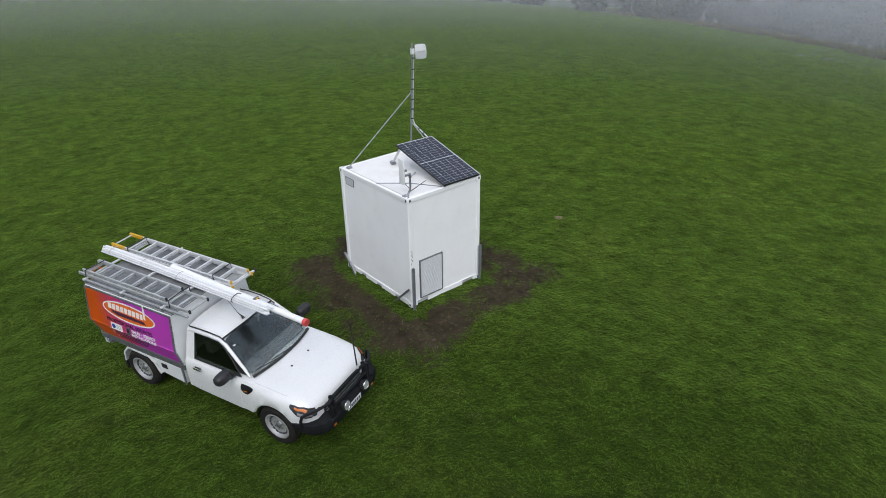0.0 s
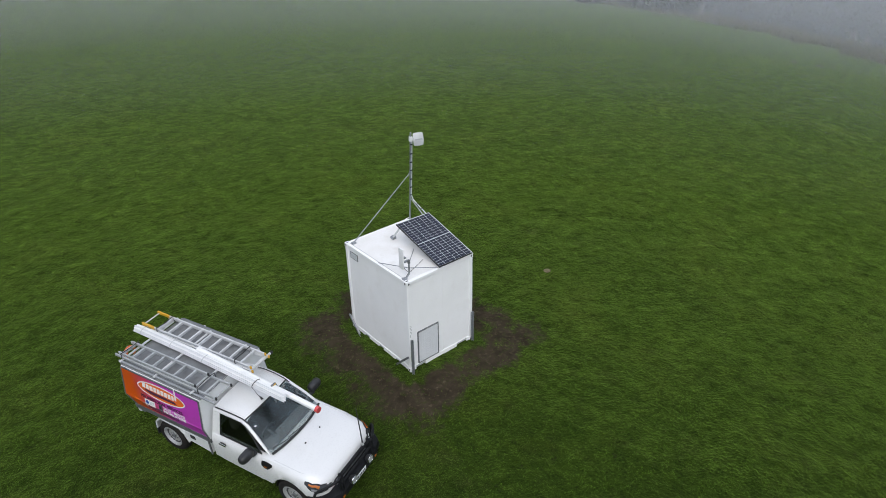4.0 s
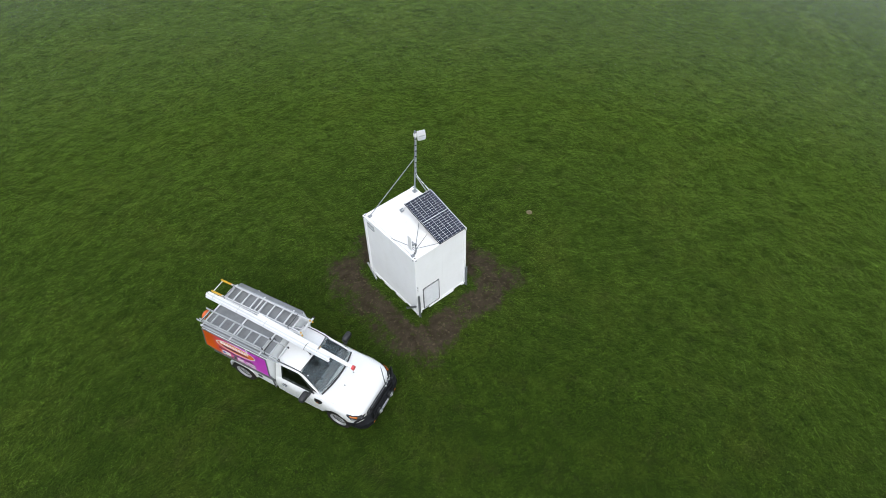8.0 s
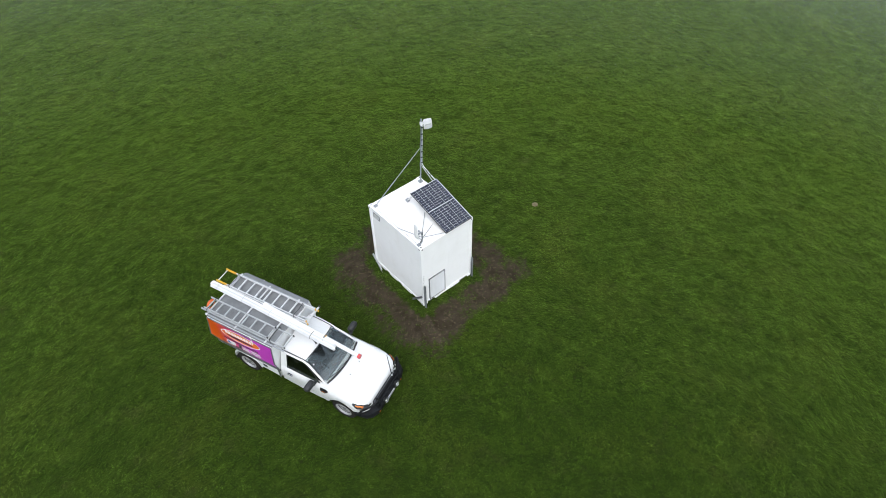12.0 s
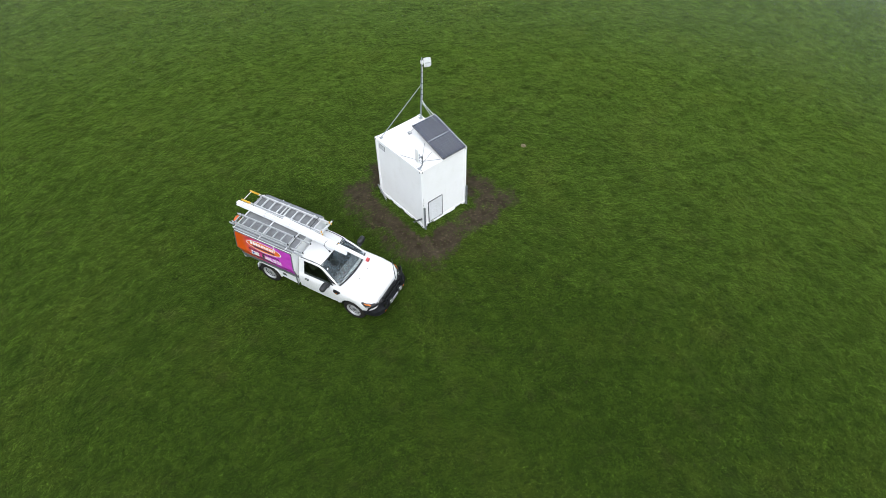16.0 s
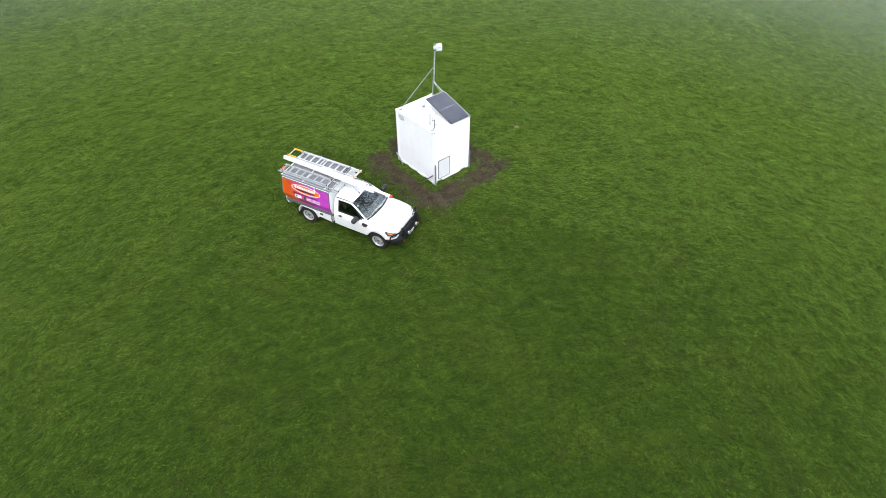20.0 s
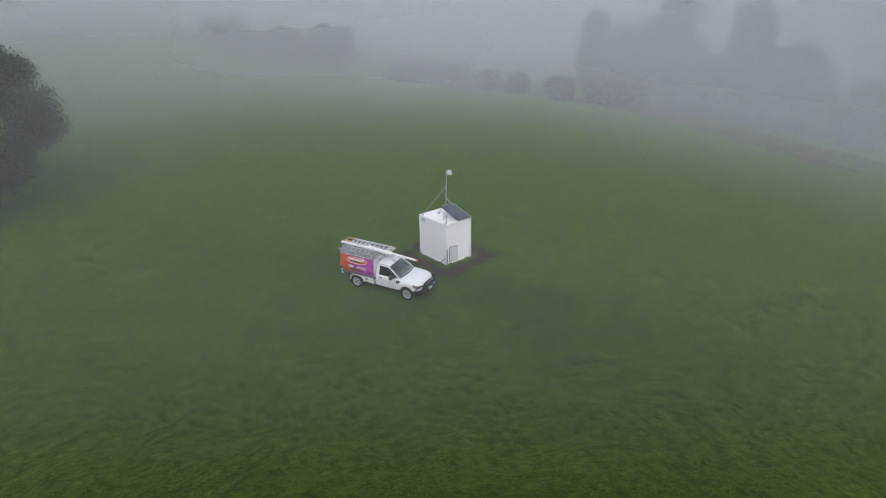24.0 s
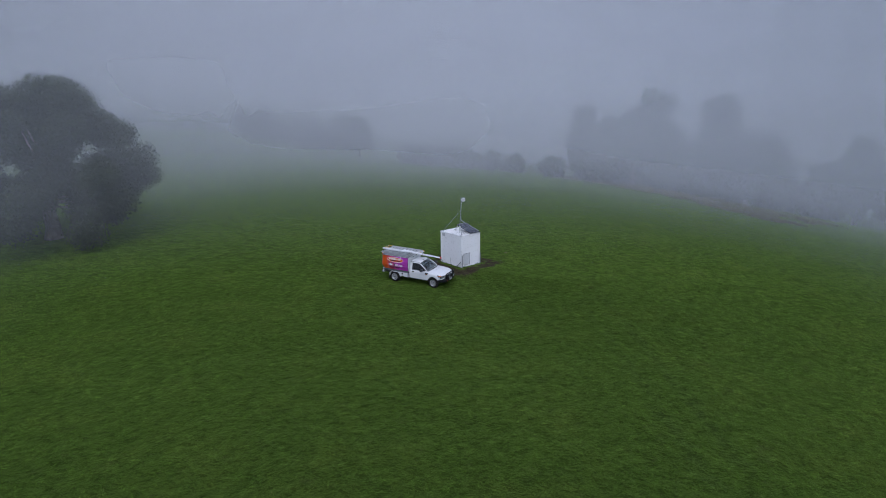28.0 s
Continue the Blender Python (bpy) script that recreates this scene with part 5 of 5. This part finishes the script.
# ---- load on the rack ----
def ladder(label, x0, x1, y0, y1, z, rungs, ext, tips, front_caps, metal):
    """Two ladder sections lying on each other, with square rails and flat rungs."""
    top = thing("extension_ladder", TRUCK, label, "ladder", "ladders on the truck")
    for lay, (a, b, dz, inset) in enumerate(((x0, x1, 0.0, 0.0), (x0 + ext[0], x1 + ext[1], 0.066, 0.028))):
        for y, s in ((y0, 1), (y1, -1)):
            yy = y + s * inset
            part("rail", beam((a, yy, z + dz), (b, yy, z + dz), 0.026, 0.062, bevel=0.004), metal, top)
            part("rail_groove", beam((a + 0.05, yy - s * 0.0145, z + dz), (b - 0.05, yy - s * 0.0145, z + dz), 0.003, 0.03, bevel=0), "dull_aluminium", top)
            part("end_cap", box((b - 0.01, yy - 0.017, z + dz - 0.035), (b + 0.03, yy + 0.017, z + dz + 0.035), 0.008), front_caps, top)
        first = x0 + 0.16
        for q in range(rungs[lay]):
            x = first + 0.29 * q + lay * 0.03
            if not a < x < b:
                continue
            part("rung", beam((x, y0 + inset + 0.01, z + dz), (x, y1 - inset - 0.01, z + dz), 0.032, 0.03, bevel=0.006), metal, top)
    if tips:
        for y, s in ((y0, 1), (y1, -1)):
            part("yellow_end", beam((x0 - 0.28, y + s * 0.028, z + 0.066), (x0 + 0.10, y + s * 0.028, z + 0.066), 0.036, 0.07, bevel=0.006), "yellow_plastic", top, "yellow rail end")
        part("end_rung", tube([(x0 - 0.22, y0 + 0.03, z + 0.066), (x0 - 0.22, y1 - 0.03, z + 0.066)], 0.014, 8), metal, top)
    return top


ladder("aluminium extension ladder with yellow ends lying on the roof rack", -4.36, -1.52, 0.14, 0.62, 2.09, (10, 9), (0.02, -0.05), True, "yellow_plastic", "aluminium")
ladder("weathered aluminium extension ladder lying on the roof rack", -4.40, -1.62, -0.74, -0.34, 2.108, (10, 7), (0.1, -0.55), False, "black_plastic", "weathered_aluminium")


def strap(points, label):
    t = thing("tie_strap", TRUCK, label, "strap", "straps on the load")
    part("band", tube(points, 0.010, 6), "black_plastic", t)
    return t


strap([(-2.05, -0.77, 2.07), (-2.05, -0.76, 2.22), (-2.06, -0.5, 2.225), (-2.05, -0.31, 2.22), (-2.05, -0.30, 2.07)], "dark strap over the weathered ladder")
strap([(-4.15, 0.13, 2.07), (-4.15, 0.14, 2.22), (-4.10, 0.36, 2.235), (-4.15, 0.58, 2.22), (-4.15, 0.59, 2.07)], "dark strap over the yellow-ended ladder")
strap([(-1.95, 0.13, 2.07), (-1.95, 0.14, 2.22), (-1.93, 0.36, 2.23), (-1.95, 0.58, 2.22), (-1.95, 0.59, 2.07)], "dark strap over the yellow-ended ladder")
strap([(-4.18, -0.77, 2.07), (-4.18, -0.75, 2.21), (-4.14, -0.55, 2.225), (-4.18, -0.31, 2.2), (-4.18, -0.30, 2.07)], "dark strap over the weathered ladder")


def build_conduits():
    top = thing("conduit_bundle", TRUCK, "bundle of long white plastic conduits tied on the roof rack", "pipe")
    rng = random.Random(7)
    spots = [(-0.20, 2.093), (-0.165, 2.093), (-0.13, 2.093), (-0.095, 2.093), (-0.06, 2.093), (-0.025, 2.093), (-0.18, 2.124), (-0.145, 2.124), (-0.11, 2.124), (-0.075, 2.124), (-0.04, 2.124), (-0.16, 2.155), (-0.12, 2.155), (-0.08, 2.155)]
    for k, (y, z) in enumerate(spots):
        x0, x1 = -4.74 + rng.random() * 0.14, -0.42 - rng.random() * 0.12
        part("conduit", tube([(x0, y + 0.16, z), (-3.2, y + 0.12, z), (-1.9, y + 0.06, z), (x1, y, z - 0.012)], 0.0165, 8), "pvc" if k % 3 else "grey_pvc", top)
    for x, y in ((-4.45, 0.05), (-3.55, 0.03), (-2.6, -0.02), (-1.2, -0.10)):
        loop = [(x, y + 0.115 * math.cos(a), 2.122 + 0.058 * math.sin(a)) for a in np.linspace(0, math.tau, 17)]
        part("tie", tube(loop, 0.007, 6), "plate_grey" if x < -2 else "black_plastic", top)
    return top


build_conduits()


def build_tube():
    top = thing("pipe_carrier", TRUCK, "thick white plastic carrier tube with a red end cap", "pipe")
    a, b = Vector((-2.9, 0.115, 2.135)), Vector((0.20, -0.035, 2.03))
    part("tube", tube([a, b], 0.055, 20), "pvc", top)
    d = (b - a).normalized()
    part("end_cap", tube([b - d * 0.02, b + d * 0.045], 0.064, 20), "red_plastic", top, "red end cap")
    part("collar", tube([a.lerp(b, 0.33), a.lerp(b, 0.33) + d * 0.09], 0.061, 20), "pvc", top)
    part("collar", tube([a - d * 0.03, a + d * 0.05], 0.061, 20), "pvc", top)
    c = a.lerp(b, 0.655)
    part("clamp", tube([c + Vector((0, -0.16, -0.03)), c + Vector((0, -0.13, 0.05)), c + Vector((0, -0.04, 0.075)), c + Vector((0, 0.05, 0.06)), c + Vector((0, 0.075, -0.04))], 0.021, 8), "dark_steel", top, "black and yellow clamp strap")
    part("clamp_pad", box((c.x - 0.03, c.y - 0.02, c.z + 0.05), (c.x + 0.03, c.y + 0.05, c.z + 0.075), 0.01), "yellow_plastic", top)
    part("clamp_foot", tube([c + Vector((0, -0.03, -0.05)), (c.x, c.y - 0.03, 1.68)], 0.014, 8), "dark_steel", top)
    return top


build_tube()


def build_coil():
    top = thing("hose_coil", TRUCK, "orange cable coil hung on the canopy's rear corner", "cable")
    for k in range(5):
        r = 0.135 - 0.010 * k
        pts = [(-4.40 + 0.012 * k, -0.45 + r * math.cos(a), 1.93 + r * math.sin(a)) for a in np.linspace(0, math.tau, 25)]
        part("turn", tube(pts, 0.012, 6), "orange_plastic", top)
    part("hook", tube([(-4.22, -0.45, 2.04), (-4.38, -0.45, 2.04), (-4.42, -0.45, 2.08)], 0.012, 8), "dark_steel", top)
    return top


build_coil()


# ---- trees ----
def leaf_cloud(name, centres, radii, counts, size, mat, seed, squash=0.75):
    """Leaf sprays scattered through lobes, thicker towards each lobe's skin."""
    rng = np.random.default_rng(seed)
    vs = []
    for c, r, k in zip(centres, radii, counts):
        d = rng.normal(size=(k, 3))
        d /= np.linalg.norm(d, axis=1)[:, None]
        d[:, 2] *= squash
        rad = r * rng.random(k) ** 0.40 * (0.82 + 0.36 * rng.random(k))
        p = np.asarray(c) + d * rad[:, None]
        a = rng.normal(size=(k, 3))
        a[:, 2] -= 0.7
        a /= np.linalg.norm(a, axis=1)[:, None]
        b = np.cross(a, rng.normal(size=(k, 3)))
        b /= np.linalg.norm(b, axis=1)[:, None]
        s = size * (0.55 + 0.9 * rng.random(k))[:, None]
        vs.append(np.stack([p - a * s * 0.6, p + b * s * 0.30 + a * s * 0.1, p + a * s * 0.75, p - b * s * 0.30 + a * s * 0.05], 1))
    v = np.concatenate(vs).reshape(-1, 3)
    f = np.arange(len(v)).reshape(-1, 4)
    return mesh_from(name, v, f, mat, smooth=False)


def limb(a, b, r0, r1, rng, sag=0.12, n=6):
    a, b = Vector(a), Vector(b)
    pts = []
    for k in range(n + 1):
        f = k / n
        p = a.lerp(b, f)
        w = math.sin(math.pi * f) * (b - a).length * sag
        pts.append(p + Vector((rng.uniform(-1, 1) * w * 0.5, rng.uniform(-1, 1) * w * 0.5, w * 0.6)))
    return pts, [r0 + (r1 - r0) * k / n for k in range(n + 1)]


def build_big_tree():
    x, y = -21.3, 33.0
    z = float(height(x, y))
    top = thing("gum_tree", pose(x, y, z - 0.1), "old spreading gum tree with dense dark crown in the fog", "tree")
    rng = random.Random(11)
    part("trunk", tube([(0, 0, -0.2), (0.1, 0, 1.2), (0.0, 0.2, 2.6), (0.2, 0.1, 4.2)], [0.85, 0.62, 0.55, 0.48], 12), "bark", top)
    centres, radii, counts = [], [], []
    for k in range(72):
        a = k * 2.399 + rng.uniform(-0.35, 0.35)
        h = (k + 0.5) / 72
        ring = math.sqrt(max(0.0, 1 - (h * 1.02 - 0.30) ** 2 * 1.75)) * 8.5
        rr = ring * rng.uniform(0.74, 1.02) if k % 4 else ring * rng.uniform(0.25, 0.5)
        c = (rr * math.cos(a), rr * math.sin(a), 1.7 + h * 11.4 + rng.uniform(-0.6, 0.6))
        centres.append(c)
        radii.append(rng.uniform(1.5, 2.35))
        counts.append(int(2500 * radii[-1] ** 2 / 3.6))
    for k, c in enumerate(centres):
        if k % 4 == 0:
            start = (0.1, 0.1, 2.2 + min(6, c[2] * 0.35))
            pts, rs = limb(start, Vector(start).lerp(Vector(c), 0.75), rng.uniform(0.14, 0.24), 0.04, rng)
            part("limb", tube(pts, rs, 7), "pale_bark", top)
    me = leaf_cloud("crown", centres, radii, counts, 0.165, "gum_leaf", 3, 0.72)
    part("crown", me, "gum_leaf", top, "dense dark green gum leaves")
    return top


build_big_tree()


def build_far_tree(seed, tall, wide, label, low=0.35, kind="tree", name="forest_tree"):
    rng = random.Random(seed)
    top = thing(name, None, label, kind, "trees along the far side of the hill" if kind == "tree" else "bushes along the crest")
    n = 20 if kind == "tree" else 9
    part("trunk", tube([(0, 0, -2.5), (0.1, 0, tall * 0.2), (rng.uniform(-0.4, 0.4), rng.uniform(-0.4, 0.4), tall * 0.62)], [0.34, 0.26, 0.14], 8), "pale_bark", top)
    centres, radii, counts = [], [], []
    for k in range(n):
        h = (k + 0.5) / n
        a = k * 2.399 + rng.uniform(-0.5, 0.5)
        rr = wide * math.sin(math.pi * (0.22 + 0.68 * h)) * rng.uniform(0.35, 0.8)
        c = (rr * math.cos(a), rr * math.sin(a), tall * (low + (0.93 - low) * h))
        centres.append(c)
        radii.append(wide * rng.uniform(0.30, 0.46))
        counts.append(270)
        if k % 3 == 0:
            pts, rs = limb((0, 0, tall * (0.15 + 0.4 * h)), c, 0.12, 0.03, rng)
            part("limb", tube(pts, rs, 6), "pale_bark", top)
    part("crown", leaf_cloud("crown", centres, radii, counts, 0.7, "far_leaf", seed), "far_leaf", top)
    return top


kinds = [build_far_tree(21, 17, 5.4, "tall pale-trunked gum tree grey in the fog", low=0.12), build_far_tree(22, 14, 6.0, "broad gum tree grey in the fog", low=0.08), build_far_tree(23, 19, 4.6, "tall thin gum tree grey in the fog", low=0.2), build_far_tree(24, 12, 5.2, "low bushy gum tree grey in the fog", low=0.05)]
rng = random.Random(5)
stand = ((84, 53), (87, 46), (85, 40), (89, 34), (91, 29), (88, 24), (92, 18), (94, 12), (95, 6), (99, 0), (102, -7), (106, -14))
spots = []
for row, (back, lift) in enumerate(((0, 0.72), (9, 0.95), (19, 1.1))):
    for x, y in stand:
        spots.append((x + back * 0.95 + rng.uniform(-3.5, 3.5), y + back * 0.32 + rng.uniform(-3.5, 3.5), lift * rng.uniform(0.55, 1.25)))
crest = ((30.5, 107), (33.5, 104), (36, 102), (39.5, 99.5), (41, 97), (44, 94.5), (45.5, 90), (47.5, 86.5))
spots += [(x, y, rng.uniform(0.30, 0.5)) for x, y in crest]
for k, (x, y, small) in enumerate(spots):
    m = pose(x, y, float(height(x, y)) - 0.2, 0, 0, rng.uniform(0, 360)) @ Matrix.Diagonal((*(small * rng.uniform(0.8, 1.15) * q for q in ((1.7, 1.7, 1.0) if x < 60 else (1.0, 1.0, 1.0))), 1))
    if k < len(kinds):
        kinds[k].matrix_basis = m
    else:
        o = copy_thing(kinds[rng.randrange(len(kinds))], pose(0, 0, 0))
        o.matrix_basis = m
bushes = [build_far_tree(31, 4.2, 2.3, "round dark bush on the crest in the fog", low=0.12, kind="bush", name="bush"), build_far_tree(32, 3.6, 3.2, "wide dark bush on the crest in the fog", low=0.1, kind="bush", name="bush")]
for k, (x, y, s) in enumerate(((62.5, 53.5, 0.85), (63, 45, 0.95), (61, 59, 0.9), (59.5, 63.5, 0.95), (58, 67.5, 1.1), (62, 56, 0.55), (66, 40.5, 0.8), (67, 38, 1.0), (69, 34.5, 0.9), (55.5, 72, 1.1), (53, 76, 1.0))):
    m = pose(x, y, float(height(x, y)) - 0.1, 0, 0, 57 * k) @ Matrix.Scale(s, 4)
    if k < 2:
        bushes[k].matrix_basis = m
    else:
        copy_thing(bushes[k % 2], pose(0, 0, 0)).matrix_basis = m


def scrub(count, seed):
    """Dry tussocks and bracken along the brow of the hill, where the mown pasture ends."""
    g = np.random.default_rng(seed)
    f = g.random(count)
    x = np.interp(f, [0, 0.3, 0.6, 1], [64, 62, 60, 52]) + g.uniform(0, 1, count) ** 1.4 * 16
    y = np.interp(f, [0, 0.3, 0.6, 1], [46, 30, 17, -2]) + g.normal(0, 1.5, count)
    keep = vnoise(x / 2.2, y / 2.2, 71) > 0.42
    x, y = x[keep], y[keep]
    z, k = height(x, y), int(keep.sum())
    vs = []
    for b in range(9):
        a, lean = g.uniform(0, math.tau, k), g.uniform(0.1, 0.9, k)
        ln, w = g.uniform(0.2, 0.62, k), g.uniform(0.02, 0.05, k)
        bx, by = x + g.normal(0, 0.14, k), y + g.normal(0, 0.14, k)
        ca, sa = np.cos(a), np.sin(a)
        vs.append(np.stack([np.stack([bx - sa * w, by + ca * w, z - 0.03], 1), np.stack([bx + sa * w, by - ca * w, z - 0.03], 1), np.stack([bx + ca * ln * np.sin(lean), by + sa * ln * np.sin(lean), z + ln * np.cos(lean)], 1)], 1))
    vert = np.concatenate(vs).reshape(-1, 3)
    me = mesh_from("scrub", vert, np.arange(len(vert)).reshape(-1, 3), "dry_grass", smooth=False)
    return tagged(new("scrub", me), "dry brown tussocks along the brow of the hill", "scrub", kind="stuff")


scrub(6000, 9)


# ---- small things on the grass ----
def lump(name, x, y, r, flat, mat, label, category, group, seed):
    rng = random.Random(seed)
    bm = bmesh.new()
    bmesh.ops.create_icosphere(bm, subdivisions=3, radius=r)
    for v in bm.verts:
        k = 1 + 0.35 * (noise.noise(v.co * (2.2 / r) + Vector((seed, 0, 0)))) + 0.12 * noise.noise(v.co * (7 / r))
        v.co = Vector((v.co.x * k, v.co.y * k, v.co.z * k * flat))
    ob = part(name, bm, mat)
    ob.matrix_basis = pose(x, y, float(height(x, y)) + r * flat * 0.25, 0, 0, rng.uniform(0, 360))
    return tagged(ob, label, category, group)


lump("dung_pat", 5.78, 0.93, 0.10, 0.3, "dung", "dry brown cow pat lying in the grass", "dung", "", 1)
for k, (x, y, r) in enumerate(((63.8, 27.4, 0.5), (68.0, 27.0, 0.55), (72.0, 27.5, 0.75), (54.5, 20.1, 0.5), (56.0, 19.2, 0.45), (45.0, 11.2, 0.62), (45.7, 9.6, 0.6), (46.6, 9.0, 0.4), (34.9, 4.4, 0.25), (58.5, 14.0, 0.4))):
    lump("rock", x, y, r * 0.36, 0.32, "stone", "pale grey rock half sunk in the hillside grass", "rock", "rocks on the hillside", k + 40)


# ---- grass blades ----
def grass(name, count, size0, blades, seed):
    """Tufts of thin leaning blades, finest round the truck and the shelter, coarser and sparser with distance, thinned where the soil is bare."""
    rng = np.random.default_rng(seed)
    rad = np.linspace(0, 58, 801)
    grow = 1 + 1.0 * (rad / 22) ** 1.3
    share = np.cumsum(rad / grow**2)
    r = np.interp(rng.random(count), share / share[-1], rad)
    turn = rng.uniform(0, math.tau, count)
    u, v = r * np.cos(turn) - 4, r * np.sin(turn)
    size = size0 * (1 + 1.0 * (r / 22) ** 1.3)
    x, y = 0.643 * u + 0.766 * v, 0.766 * u - 0.643 * v
    inside = (x > -0.05) & (x < 1.99) & (y > -0.05) & (y < 2.44)
    thick = 0.58 + 0.50 * vnoise(x / 0.11, y / 0.11, 21) * (0.5 + 1.0 * vnoise(x / 0.42, y / 0.42, 22)) - 0.75 * rut(x, y)
    calm = 0.8 * np.clip((r - 10) / 18, 0, 1)
    thick += (0.8 - 0.75 * rut(x, y) - thick) * calm
    keep = (~inside) & (rng.random(len(x)) > mud(x, y) * 0.95) & (rng.random(len(x)) < thick * np.clip((58 - r) / 18, 0, 1) ** 0.8)
    x, y, size, calm = x[keep], y[keep], size[keep], calm[keep]
    k = len(x)
    z = height(x, y)
    lush = 0.75 + 0.6 * vnoise(x / 0.16, y / 0.16, 24) * (0.5 + 0.9 * vnoise(x / 0.7, y / 0.7, 23))
    lush += (1.0 - lush) * calm
    comb = math.tau * (vnoise(x / 0.14, y / 0.14, 25) + 1.5 * vnoise(x / 2.5, y / 2.5, 26))
    vs = []
    for b in range(blades):
        a = comb + rng.normal(0, 1.9, k)
        lean = np.abs(rng.normal(0, 0.7, k))
        ln = size * lush * rng.uniform(0.5, 1.05, k)
        w = size * rng.uniform(0.055, 0.095, k)
        ox, oy = rng.normal(0, 1, k) * size * 0.35, rng.normal(0, 1, k) * size * 0.35
        bx, by = x + ox, y + oy
        ca, sa = np.cos(a), np.sin(a)
        tip = np.stack([bx + ca * ln * np.sin(lean), by + sa * ln * np.sin(lean), z + ln * np.cos(lean)], 1)
        p = np.stack([bx - sa * w, by + ca * w, z - 0.01], 1)
        q = np.stack([bx + sa * w, by - ca * w, z - 0.01], 1)
        vs.append(np.stack([p, q, tip], 1))
    vert = np.concatenate(vs).reshape(-1, 3)
    me = mesh_from(name, vert, np.arange(len(vert)).reshape(-1, 3), "grass_blades", smooth=False)
    return tagged(new(name, me), "short green pasture grass, clumped and uneven", "grass", kind="stuff")


grass("grass", 1150000, 0.036, 3, 1)
